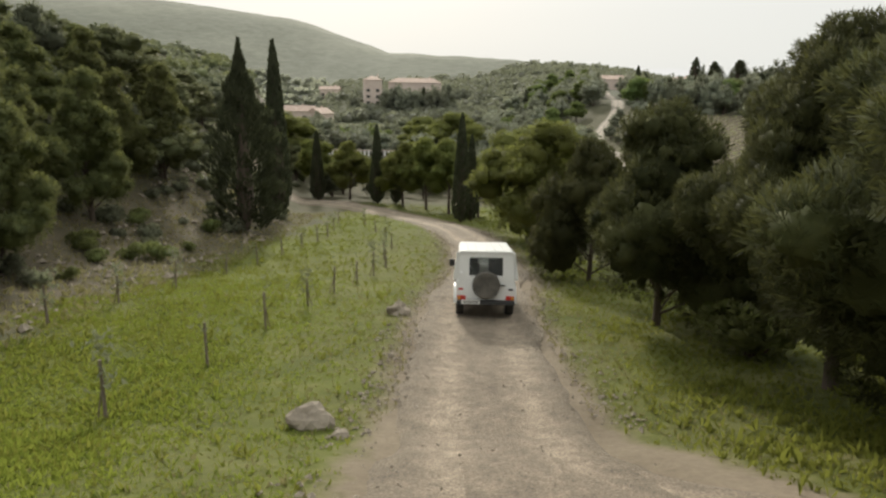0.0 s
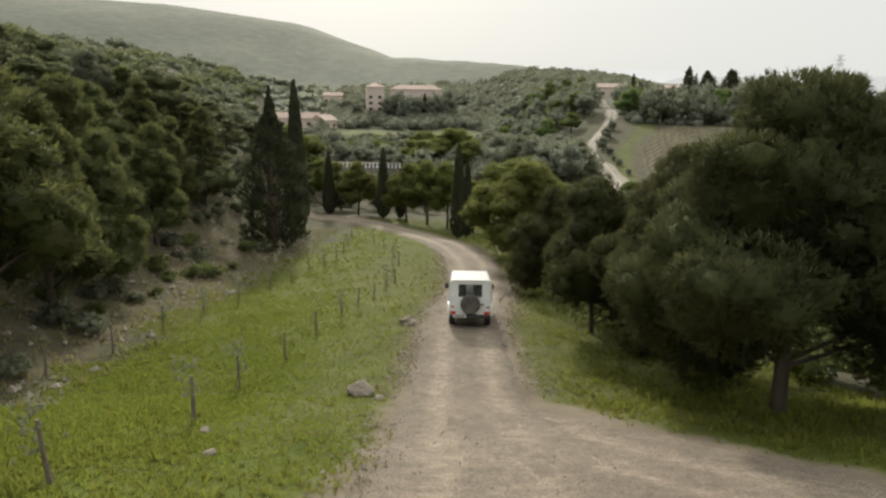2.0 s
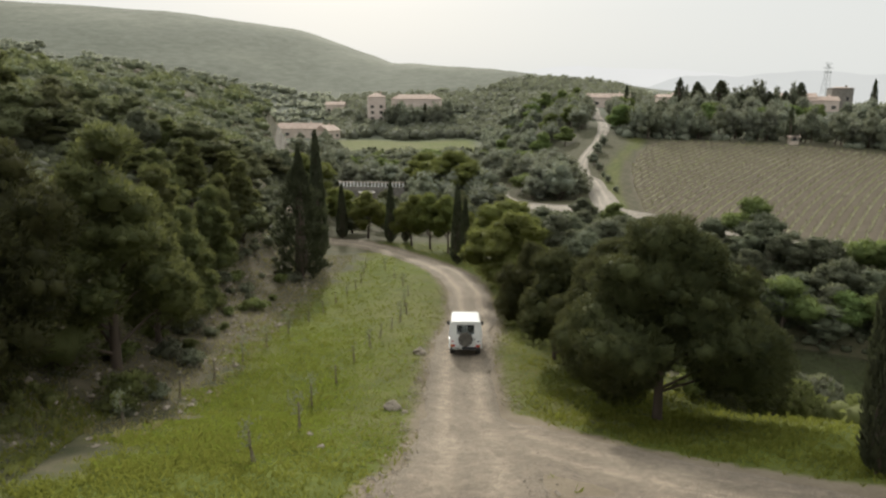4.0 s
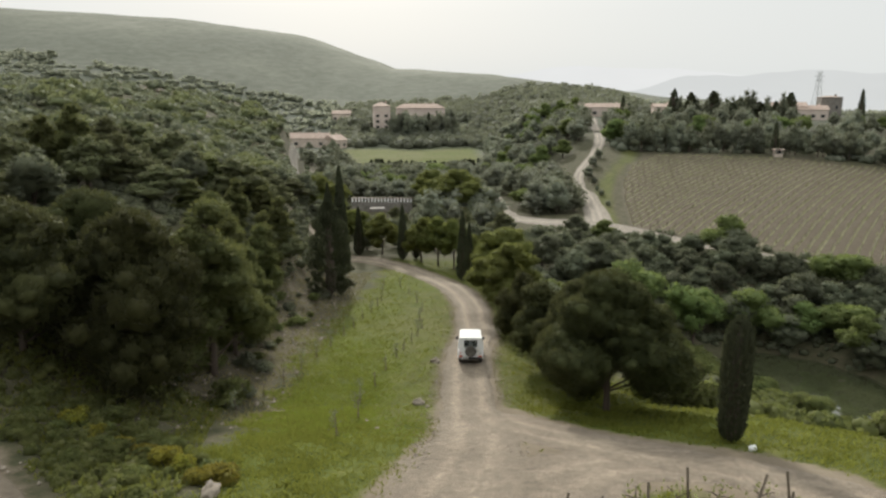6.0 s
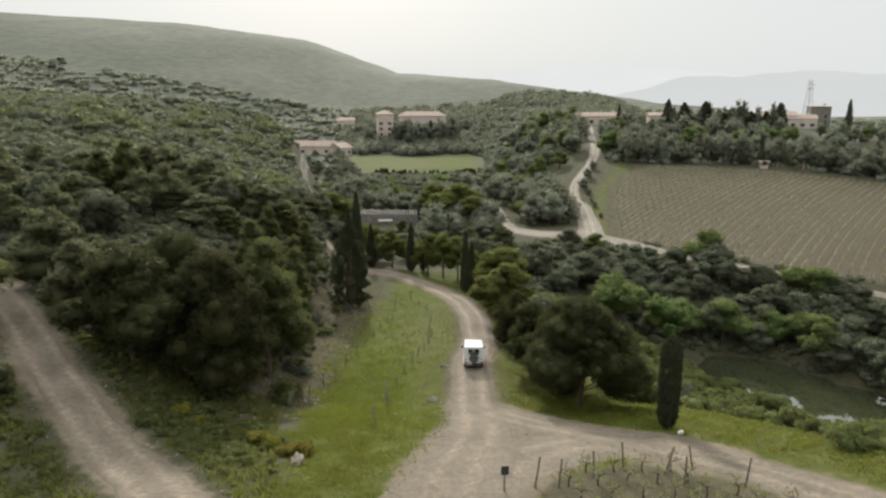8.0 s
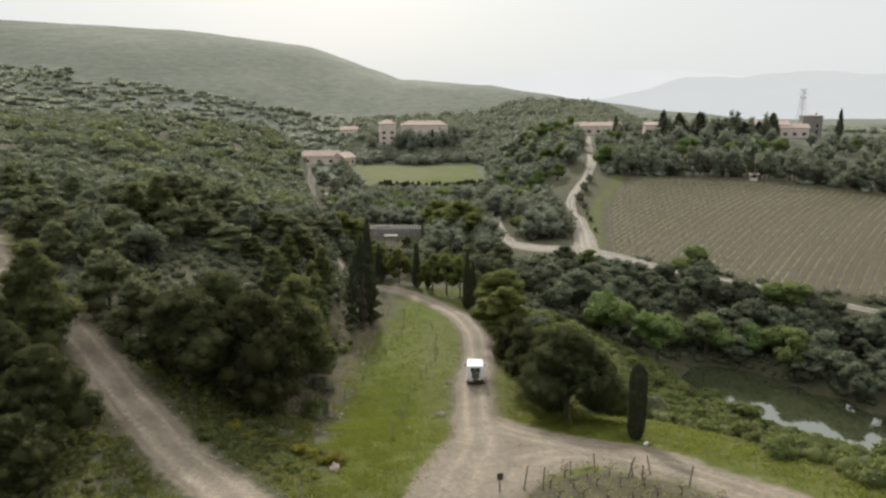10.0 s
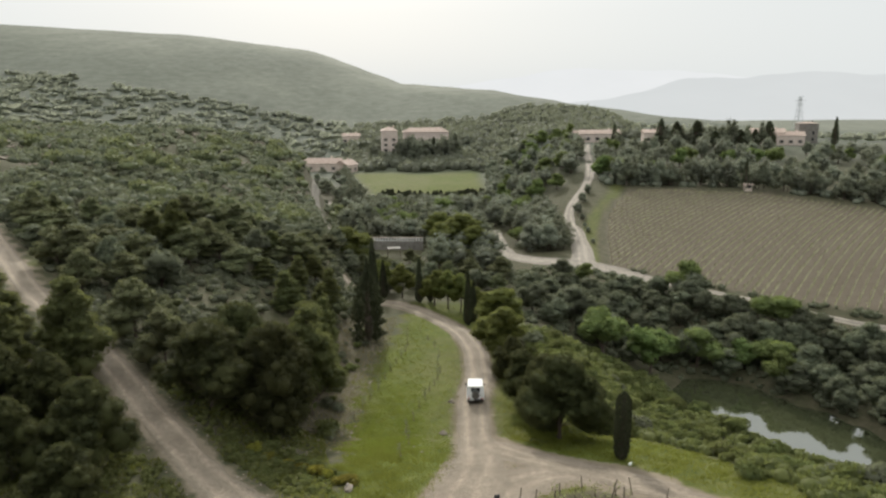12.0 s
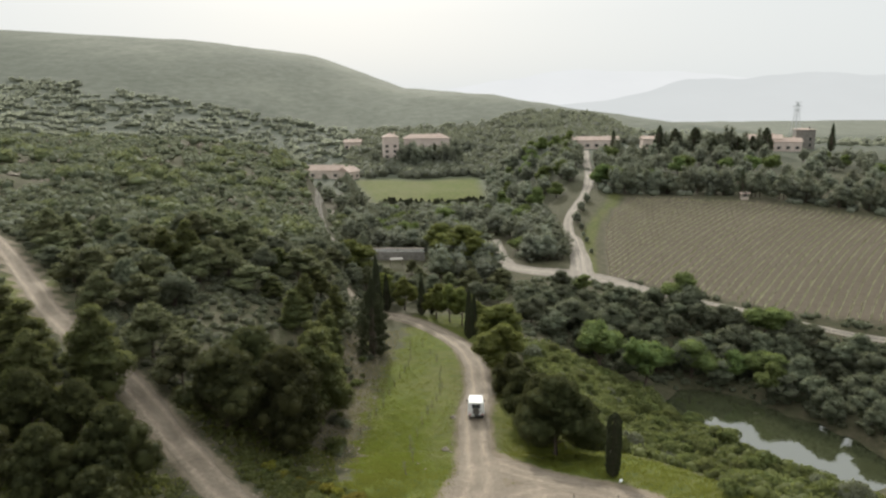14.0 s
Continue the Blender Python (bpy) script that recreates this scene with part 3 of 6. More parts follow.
road("road", "upper", "broad gravel lane climbing between pines", M_LANE, [(0, 1.7), (0.3, 1.42), (1, 1.4)], 0.8)
road("road", "track", "pale dirt track beside the vineyard", M_FARLANE, [(0, 3.6), (0.07, 2.4), (0.2, 1.7), (1, 1.6)], 0.7, 0.10)
road("road", "yard", "pale dirt yard and vineyard headland track", M_FARLANE, [(0, 1.0), (0.2, 3.0), (0.33, 4.2), (0.45, 2.4), (0.52, 1.1), (1, 0.95)], 0.7, 0.10)
road("road", "drive", "dirt drive up the valley side", M_DRIVE, [(0, 1.3), (1, 1.3)], 0.6, 0.10)


# pond in the hollow
def pond_water():
    m, n, l, bsdf, _ = material("pond_water")
    tc = n.new("ShaderNodeTexCoord")
    w = noise_at(n, l, tc.outputs["Object"], 1.6, 3)
    bsdf.inputs["Base Color"].default_value = (0.045, 0.05, 0.025, 1)
    bsdf.inputs["Roughness"].default_value = 0.04
    bsdf.inputs["IOR"].default_value = 2.5
    bumped(n, l, bsdf, w, 0.04, 0.02)
    return m


wu = np.arange(30, 72, 0.5)
wv = np.arange(14, 64, 0.5)
WX, WY = np.meshgrid(wu, wv, indexing="ij")
cell = grid_faces(len(wu), len(wv))
cell = cell[pond_radius(WX.ravel()[cell].mean(1), WY.ravel()[cell].mean(1)) < 1.12]
used, back = np.unique(cell, return_inverse=True)
pond_mesh = mesh_of("water", np.stack([WX.ravel()[used], WY.ravel()[used], np.full(len(used), WATER)], 1), back.reshape(cell.shape), pond_water(), True)
tagged(new("water", pond_mesh), "still green-brown pond reflecting the pale sky", "pond", kind="structure")


# ---- plants ----
def tufts(points, ways, sizes, blades, spread, width, rng, facing=None):
    """Needle or leaf tufts: `blades` pointed leaves that fan out from each point along its way, their faces turned to `facing`. Returns verts, faces."""
    n = len(points)
    d = ways[:, None, :] + rng.normal(0, spread, (n, blades, 3))
    d /= np.linalg.norm(d, axis=2, keepdims=True)
    side = np.cross(d, rng.normal(0, 1, (n, blades, 3)))
    side /= np.linalg.norm(side, axis=2, keepdims=True) + 1e-9
    s = sizes[:, None, None] * rng.uniform(0.7, 1.25, (n, blades, 1))
    a = points[:, None, :] + d * s * 0.6 + side * s * width * 1.5
    b = points[:, None, :] + d * s - side * s * width * 0.5
    if facing is not None:
        away = (np.cross(d * 0.6 + side * width, d - side * width * 0.5) * facing[:, None, :]).sum(2, keepdims=True) < 0
        a, b = np.where(away, b, a), np.where(away, a, b)
    verts = np.concatenate([points[:, None, :], np.stack([a, b], 2).reshape(n, blades * 2, 3)], 1)
    base = (np.arange(n) * (1 + 2 * blades))[:, None]
    k = np.arange(blades)[None]
    faces = np.stack([np.broadcast_to(base, (n, blades)), base + 1 + 2 * k, base + 2 + 2 * k], -1)
    return verts.reshape(-1, 3), faces.reshape(-1, 3)


def round_form(cuts):
    """Verts and faces of a unit icosphere."""
    bm = bmesh.new()
    bmesh.ops.create_icosphere(bm, subdivisions=cuts, radius=1)
    v = np.array([tuple(p.co) for p in bm.verts])
    f = np.array([[p.index for p in q.verts] for q in bm.faces])
    bm.free()
    return v, f


ROUND = {1: round_form(2), 2: round_form(3)}
ROUND[0] = round_form(1)


def clumps(lobes, rng, cuts=1, full=0.8, flat=0.82, uneven=0.22):
    """The packed twigs inside each lobe of a crown: lumpy solid masses. Returns verts, faces, normals."""
    lobes = np.array(lobes, float)
    u, f = ROUND[cuts]
    lump = 1 + uneven * rng.normal(0, 1, (len(lobes), len(u), 1)).clip(-1.6, 1.6)
    v = lobes[:, None, :3] + u[None] * lump * (lobes[:, None, 3:4] * full) * np.array([1, 1, flat])
    faces = f[None] + (np.arange(len(lobes)) * len(u))[:, None, None]
    return v.reshape(-1, 3), faces.reshape(-1, 3), np.tile(u, (len(lobes), 1))


def leafed(lobes, points, ways, sizes, blades, spread, width, rng, lift, cuts=1, full=0.8):
    """A crown: solid clumps under a skin of leaf tufts, shaded by the roundness of the clumps. Returns verts, faces, normals."""
    v, f, n = clumps(lobes, rng, cuts, full)
    tv, tf = tufts(points, ways + np.array([0, 0, lift]), sizes, blades, spread, width, rng, ways)
    tn = np.repeat(ways, 1 + 2 * blades, 0) + rng.normal(0, 0.22, (len(tv), 3))
    tn /= np.linalg.norm(tn, axis=1)[:, None]
    return np.vstack([v, tv]), np.vstack([f, tf + len(v)]), np.vstack([n, tn])


def lobed(lobes, count, rng, under=0.35, depth=0.3):
    """Points and outward ways on the skin of a crown made of round lobes (x, y, z, r)."""
    lobes = np.array(lobes, float)
    share = lobes[:, 3] ** 2
    pick = rng.choice(len(lobes), count * 2, p=share / share.sum())
    w = rng.normal(0, 1, (count * 2, 3))
    w /= np.linalg.norm(w, axis=1)[:, None]
    low = (w[:, 2] < -0.2) & (rng.random(count * 2) > under)
    w[low, 2] *= -1
    r = lobes[pick, 3] * (1 - depth * rng.random(count * 2) ** 2)
    p = lobes[pick, :3] + w * r[:, None] * np.array([1, 1, 0.82])
    inside = np.zeros(count * 2, bool)
    for i, (x, y, z, rr) in enumerate(lobes):
        inside |= (pick != i) & (((p - (x, y, z)) ** 2).sum(1) < (rr * 0.72) ** 2)
    keep = np.flatnonzero(~inside)[:count]
    return p[keep], w[keep]


def tube(parts, points, radii, sides=7):
    """Adds a tapered limb to parts = [verts, faces]."""
    pts = [Vector(p) for p in points]
    start = len(parts[0])
    for i, p in enumerate(pts):
        way = (pts[min(i + 1, len(pts) - 1)] - pts[max(i - 1, 0)]).normalized()
        u = way.orthogonal().normalized()
        v = way.cross(u)
        for k in range(sides):
            a = 2 * math.pi * k / sides
            parts[0].append(tuple(p + (u * math.cos(a) + v * math.sin(a)) * radii[i]))
    for i in range(len(pts) - 1):
        for k in range(sides):
            a, b = start + i * sides + k, start + i * sides + (k + 1) % sides
            parts[1].append((a, b, b + sides, a + sides))


def plant(name, label, category, group, trunk, crown, crown_mat, bark=None, at=(0, 0, -300)):
    """A tree or bush: an empty at its foot with a trunk and a crown."""
    e = new(name)
    e.empty_display_size = 0.3
    e.location = at
    tagged(e, label, category, group)
    if trunk:
        t = new("trunk", mesh_of("trunk", *trunk, bark or M_BARK, True))
        t.parent = e
    c = new("crown", mesh_of("crown", crown[0], crown[1], crown_mat, normals=crown[2] if len(crown) > 2 else None))
    c.parent = e
    return e


def pine_parts(seed, h, w, base, dome, tufts_n, size, blades=4, thin=0.1, lobes_n=13):
    """A pine: bent trunk with limbs to a crown of billows on billows. dome 0: tall and uneven, 1: umbrella."""
    rng = np.random.default_rng(seed)
    big = []
    for i in range(lobes_n):
        f = (i + 0.5) / lobes_n
        if dome > 0.5:
            reach, z = w / 2 * math.sqrt(1 - 0.8 * f * f), base + (h - base) * (0.18 + 0.62 * f)
        elif dome > 0.2:
            reach, z = w / 2 * (1 - 0.72 * f ** 1.6), base + (h - base) * (0.16 + 0.66 * f)
        else:
            reach, z = w / 2 * (1 - 0.85 * f) ** 0.7, base + (h - base) * (0.14 + 0.72 * f)
        a = i * 2.4 + rng.uniform(-0.6, 0.6)
        lr = rng.uniform(0.15, 0.235) * w * (1.0 - (0.25 if dome > 0.2 else 0.55) * f)
        rr = max(0.0, reach - lr * 0.85) * rng.uniform(0.8, 1.15)
        big.append((rr * math.cos(a), rr * math.sin(a), z + rng.uniform(-0.07, 0.07) * h, lr))
    big.append((0, 0, base + (h - base) * 0.45, w * 0.24))
    big.append((0, 0, base + (h - base) * 0.66, w * 0.2))
    big.append((rng.uniform(-0.06, 0.06) * w, rng.uniform(-0.06, 0.06) * w, h - w * 0.13, w * 0.13))
    lobes = list(big)
    for x, y, z, r in big:
        for _ in range(6):
            v = rng.normal(0, 1, 3)
            v[2] = abs(v[2]) * 0.8
            v += np.array([x, y, 0]) / (math.hypot(x, y) + 0.3) * 0.7
            v /= np.linalg.norm(v)
            k = r * rng.uniform(0.28, 0.48)
            lobes.append((x + v[0] * r * 0.85, y + v[1] * r * 0.85, z + v[2] * r * 0.72, k))
    p, wy = lobed(lobes, tufts_n, rng, 0.8 if tufts_n > 5000 else 0.5)
    crown = leafed(lobes if tufts_n > 1200 else big, p, wy, rng.uniform(0.65, 1.35, len(p)) * size, blades, 0.62, thin, rng, 0.45, 2 if tufts_n > 5000 else 1, 0.62 if tufts_n > 5000 else 0.74)
    wood = [[], []]
    bx, by = rng.uniform(-0.35, 0.35, 2)
    spine = [(0, 0, -0.3), (bx * 0.4, by * 0.4, h * 0.22), (bx, by, h * 0.5), (bx * 0.6, by * 0.6, h * 0.85)]
    r = 0.016 * h + 0.02
    tube(wood, spine, [r * 1.35, r, r * 0.7, r * 0.25], 8)
    for x, y, z, lr in big:
        z0 = max(base * 0.75, z - math.hypot(x, y) * 0.7)
        k = z0 / h
        ox, oy = bx * min(1, k * 2), by * min(1, k * 2)
        tube(wood, [(ox, oy, z0), ((x + ox) / 2, (y + oy) / 2, (z + z0) / 2 + 0.1), (x, y, z)], [r * 0.42, r * 0.28, r * 0.1], 5)
    return (wood[0], wood[1]), crown


def cypress_parts(seed, h, w, count, size, ragged=0.0, column=False):
    """A cypress: a spindle of upswept sprays; ragged ones have layered arms."""
    rng = np.random.default_rng(seed)
    f = rng.random(count) ** 0.85
    a = rng.uniform(0, 2 * math.pi, count)
    prof = np.minimum(1, (f + 0.02) * 7) ** 0.5 * (1 - f) ** 0.6 if not ragged else np.interp(f, [0, 0.05, 0.3, 0.52, 0.66, 0.8, 0.9, 1], [0.75, 0.95, 1.0, 0.9, 0.62, 0.3, 0.1, 0.0])
    if column:
        prof = np.interp(f, [0, 0.04, 0.12, 0.5, 0.85, 0.94, 1], [0.5, 0.72, 0.88, 1.0, 0.95, 0.7, 0.15])
    r = w / 2 * prof * rng.uniform(0.75, 1.05, count) * (1 + ragged * 0.35 * np.sin(f * 46 + a * 2) + ragged * 0.25 * np.sin(a * 5 + f * 30))
    p = np.stack([r * np.cos(a), r * np.sin(a), 0.15 + f * (h - 0.5)], 1)
    lean = (0.35 + ragged * 0.7) * (1 - 0.85 * f)
    wy = np.stack([np.cos(a) * lean, np.sin(a) * lean, 1.0 - ragged * 0.5 * (1 - f)], 1)
    crown = tufts(p, wy, rng.uniform(0.7, 1.3, count) * size * (1 - 0.3 * f), 3, 0.2 - 0.12 * np.mean(f), 0.14, rng)
    # dark heart of packed twigs behind the sprays
    wood = [[], []]
    zs = np.linspace(-0.2, 0.93, 12)
    tube(wood, [(0, 0, z * h) for z in zs], [0.05 + 0.27 * w * min(1, max(0.12, (z + 0.02) * 6)) ** 0.5 * max(0.0, 1 - z) ** 0.8 * (0.75 if ragged else 1) * (max(0.15, 1 - 0.6 * z) if ragged else 1) if z > 0.02 else 0.03 * w + 0.06 for z in zs], 9)
    return (wood[0], wood[1]), crown


def bush_parts(seed, h, w, count, size, blades=4):
    rng = np.random.default_rng(seed)
    lobes = [(rng.uniform(-0.3, 0.3) * w, rng.uniform(-0.3, 0.3) * w, h * rng.uniform(0.2, 0.62), rng.uniform(0.22, 0.36) * min(w, h * 1.3)) for _ in range(8)]
    p, wy = lobed(lobes, count, rng, 0.15)
    p[:, 2] = np.maximum(p[:, 2], 0.02)
    crown = leafed(lobes, p, wy, rng.uniform(0.7, 1.3, len(p)) * size, blades, 0.6, 0.2, rng, 0.5, 1, 0.5)
    wood = [[], []]
    for x, y, z, r in lobes[:5]:
        tube(wood, [(x * 0.1, y * 0.1, -0.15), (x * 0.5, y * 0.5, z * 0.5), (x, y, z)], [0.035, 0.025, 0.01], 5)
    return (wood[0], wood[1]), crown


def leafy_parts(seed, h, w, base, count, size, blades=4):
    """A round-headed broadleaf tree."""
    rng = np.random.default_rng(seed)
    lobes = []
    for i in range(12):
        v = rng.normal(0, 1, 3)
        v /= np.linalg.norm(v)
        reach = rng.uniform(0.18, 0.36)
        lobes.append((v[0] * w * reach, v[1] * w * reach, base + (h - base) * (0.45 + rng.uniform(0.2, 0.4) * v[2]), rng.uniform(0.10, 0.22) * w))
    lobes.append((0, 0, base + (h - base) * 0.42, w * 0.27))
    big = list(lobes)
    for x, y, z, r in big:
        for _ in range(5):
            v = rng.normal(0, 1, 3)
            v[2] = abs(v[2]) * 0.8
            v /= np.linalg.norm(v)
            lobes.append((x + v[0] * r * 0.85, y + v[1] * r * 0.85, z + v[2] * r * 0.75, r * rng.uniform(0.25, 0.5)))
    p, wy = lobed(lobes, count, rng, 0.6, 0.35)
    crown = leafed(lobes if count > 900 else big, p, wy, rng.uniform(0.5, 1.5, len(p)) * size, blades, 0.75, 0.2, rng, 0.3)
    lobes = big
    wood = [[], []]
    r = 0.02 * h + 0.03
    tube(wood, [(0, 0, -0.3), (0.1, 0.05, base), (0, 0.1, h * 0.7)], [r * 1.3, r, r * 0.3], 7)
    for x, y, z, lr in lobes[::3]:
        tube(wood, [(0.05, 0.05, base * 0.9), (x * 0.5, y * 0.5, (z + base) / 2), (x, y, z)], [r * 0.5, r * 0.3, r * 0.1], 5)
    return (wood[0], wood[1]), crown


PLACED = set()


def standing(kind, x, y, h, w, rng, sink=0.05, turn=None):
    """A plant of height h and width w on the ground at x, y: the first of its kind, or a copy."""
    z = float(ground(x, y)) - sink
    m = Matrix.LocRotScale((x, y, z), Euler((0, 0, rng.uniform(0, 6.28) if turn is None else turn)), (w, w, h))
    if kind.name not in PLACED:
        PLACED.add(kind.name)
        kind.matrix_basis = m
        return kind
    k = kind.scale
    return copy_thing(kind, m @ Matrix.Diagonal((1 / k[0], 1 / k[1], 1 / k[2], 1)))


def unit(parts, h, w):
    """Parts scaled to 1 m height and width."""
    k = np.array([1 / w, 1 / w, 1 / h])
    parts = [(q[0], q[1], *(m / k for m in q[2:])) for q in parts]
    parts = [(q[0], q[1], *(m / np.linalg.norm(m, axis=1)[:, None] for m in q[2:])) for q in parts]
    return tuple((np.asarray(q[0]) * k, *q[1:]) for q in parts)


def kind_of(name, label, category, group, parts, h, w, mat):
    e = plant(name, label, category, group, *unit(parts, h, w), mat)
    return e


PINE_BROAD = kind_of("pine_tree", "dark green pine with a broad, low, billowing crown", "tree", "pines along the lane", pine_parts(11, 7.9, 8.6, 1.6, 0.1, 26000, 0.19, 7, 0.055, 22), 7.7, 8.2, M_PINE)
PINE_WIDE = [kind_of("pine_tree", "dark green pine with a broad, billowing crown", "tree", "pines on the bank", pine_parts(s, 7.7, 8.2, 0.6, 0.3, 8500, 0.23, 5, 0.085, 14), 7.7, 8.2, M_PINE) for s in (12, 13)]
PINE_DOME = [kind_of("pine_tree", "umbrella-shaped green pine with a bare trunk", "tree", "pines along the lane", pine_parts(s, 7.2, 5.6, 1.9, 1.0, 4600, 0.2, 5, 0.085, 16), 7.2, 5.6, M_STONEPINE) for s in (21, 22)]
PINE_TALL = [kind_of("pine_tree", "tall dark green pine with an uneven crown", "tree", "pines on the bank", pine_parts(s, 9.5, 6.5, 0.8, 0.0, 5600, 0.24, 5, 0.09, 24), 9.5, 6.5, M_BANKPINE) for s in (31, 32, 33)]
PINE_MID = [kind_of("pine_tree", "pine on the wooded slope, its green lifted in place of haze", "tree", "pines on the slope", pine_parts(s, 7.5, 6.5, 0.7, (0.4, 0.9, 0.0)[s - 41], 1300, 0.34, 3, 0.16, 10), 7.5, 6.5, M_HAZEPINE) for s in (41, 42, 43)]
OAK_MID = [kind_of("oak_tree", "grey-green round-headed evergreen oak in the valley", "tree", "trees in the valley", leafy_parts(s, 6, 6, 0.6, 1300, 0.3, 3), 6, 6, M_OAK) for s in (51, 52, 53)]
SPRING_MID = [kind_of("broadleaf_tree", "fresh green round-headed tree in spring leaf", "tree", "trees in the valley", leafy_parts(s, 6, 5.5, 0.7, 1500, 0.28, 3), 6, 5.5, M_SPRING) for s in (61, 62)]
CYPRESS = [kind_of("cypress_tree", "slender dark column of a cypress", "tree", "cypresses at the bend", cypress_parts(s, 10, 2.0, 3600, 0.34), 10, 2.0, M_CYPRESS) for s in (71, 72)]
CYPRESS_COLUMN = kind_of("cypress_tree", "stout rounded column of a dark cypress on the lawn", "tree", "cypresses by the fork", cypress_parts(74, 6, 1.5, 3600, 0.28, column=True), 6, 1.5, M_CYPRESS)
CYPRESS_FAR = kind_of("cypress_tree", "dark cypress of the far hedge", "tree", "cypresses by the far field", cypress_parts(73, 8, 2.4, 420, 0.8), 8, 2.4, M_CYPRESS)
OAK_FAR = [kind_of("evergreen_tree", "round-headed evergreen tree in the far woods, haze put into its grey-green", "tree", "trees in the far woods", leafy_parts(s, 6, 6, -0.4, 340, 0.52, 3), 6, 6, M_HAZEOAK) for s in (55, 56)]
PINE_FAR = kind_of("pine_tree", "pine in the far woods, its green paled in place of haze", "tree", "trees in the far woods", pine_parts(45, 7.5, 6.5, 0.1, 0.4, 330, 0.6, 3, 0.2, 8), 7.5, 6.5, M_FARPINE)
CYPRESS_RAGGED = kind_of("cypress_tree", "broad ragged cypress with layered arms beside the bank", "tree", "cypresses at the bend", cypress_parts(75, 12.3, 4.4, 8000, 0.42, 0.8), 12.3, 5.2, M_CYPRESS)
SHRUB = [kind_of("shrub", "dense green maquis shrub on the slope", "shrub", "shrubs on the slope", bush_parts(s, 1.3, 1.8, 330, 0.2), 1.3, 1.8, M_SHRUB) for s in (81, 82)]
SAGE = [kind_of("shrub", "grey-green shrub on stony ground", "shrub", "shrubs on the slope", bush_parts(s, 1.0, 1.5, 340, 0.18), 1.0, 1.5, M_SAGE) for s in (85,)]
BROOM = kind_of("broom_bush", "broom bush covered in yellow flowers", "shrub", "broom along the bank", bush_parts(88, 0.9, 1.5, 700, 0.11), 0.9, 1.5, M_BROOM)

# trees along the lane
rng = np.random.default_rng(5)
standing(PINE_BROAD, 8.2, 8.2, 8.0, 8.6, rng, turn=0.4)
for k, x, y, h, w in ((PINE_BROAD, 7.6, 12.8, 7.1, 6.4), (PINE_WIDE[1], 5.9, 18.3, 6.2, 5.2), (PINE_WIDE[0], 5.8, 26.6, 5.8, 4.8), (PINE_DOME[0], 5.0, 36.4, 7.3, 6.8), (PINE_DOME[1], 5.9, 47.5, 7.6, 7.0)):
    standing(k, x, y, h, w, rng)
for x, y, h, w in ((-4.0, 68.6, 6.6, 5.0), (-1.6, 66.6, 7.2, 5.2), (0.6, 64.2, 7.2, 4.8), (-10.2, 74.5, 6.4, 5.2), (-14.5, 79, 6.8, 5.0), (3.2, 60.5, 5.5, 4.0), (-22.5, 95, 8.0, 9.5)):
    standing(PINE_DOME[int(rng.integers(2))], x, y, h, w, rng)
for x, y, h, w in ((-13.4, 55.2, 9.9 - float(ground(-13.4, 55.2)), 2.3), (1.5, 55.4, 9.0, 1.6), (2.4, 57.6, 7.4, 1.4), (-6.8, 70.6, 8.3, 1.7), (-4.9, 71.5, 5.8, 1.2), (-13.6, 74.0, 7.6, 1.7) ):
    standing(CYPRESS[int(rng.integers(2))], x, y, h, w, rng)
standing(CYPRESS_COLUMN, 11.6, 0.5, 5.9, 1.2, rng)
standing(CYPRESS_RAGGED, -13.0, 44.6, 9.0 - float(ground(-13.0, 44.6)), 4.3, rng)
# pines on the bank and along the upper lane
for x, y, top, w in ((-17.0, 7.2, 12.2, 8.6), (-21.6, 5.6, 12.8, 8.8), (-15.0, 13.2, 11.8, 7.6), (-21.0, 11.2, 12.6, 8.6), (-17.2, 24.0, 9.0, 5.6), (-15.3, 18.6, 8.4, 4.8), (-15.4, 23.2, 6.6, 4.2), (-18.6, 29.0, 7.4, 5.0), (-17.4, 33.5, 6.6, 4.2), (-22.7, 38.0, 9.0, 5.2), (-18.8, 39.5, 6.8, 4.2), (-18.4, 45.2, 7.4, 4.0), (-27.0, 43.5, 9.4, 4.0), (-29.0, 56.5, 10.8, 4.6), (-25.6, 61.5, 9.4, 4.8), (-22.0, 53.0, 7.6, 4.4), (-39.8, 46.0, 17.2, 5.2), (-43.4, 46.8, 16, 5.2)):
    standing((PINE_WIDE[int(rng.integers(2))] if w > 8.3 else PINE_TALL[int(rng.integers(3))]), x, y, top - float(ground(x, y)), w, rng)
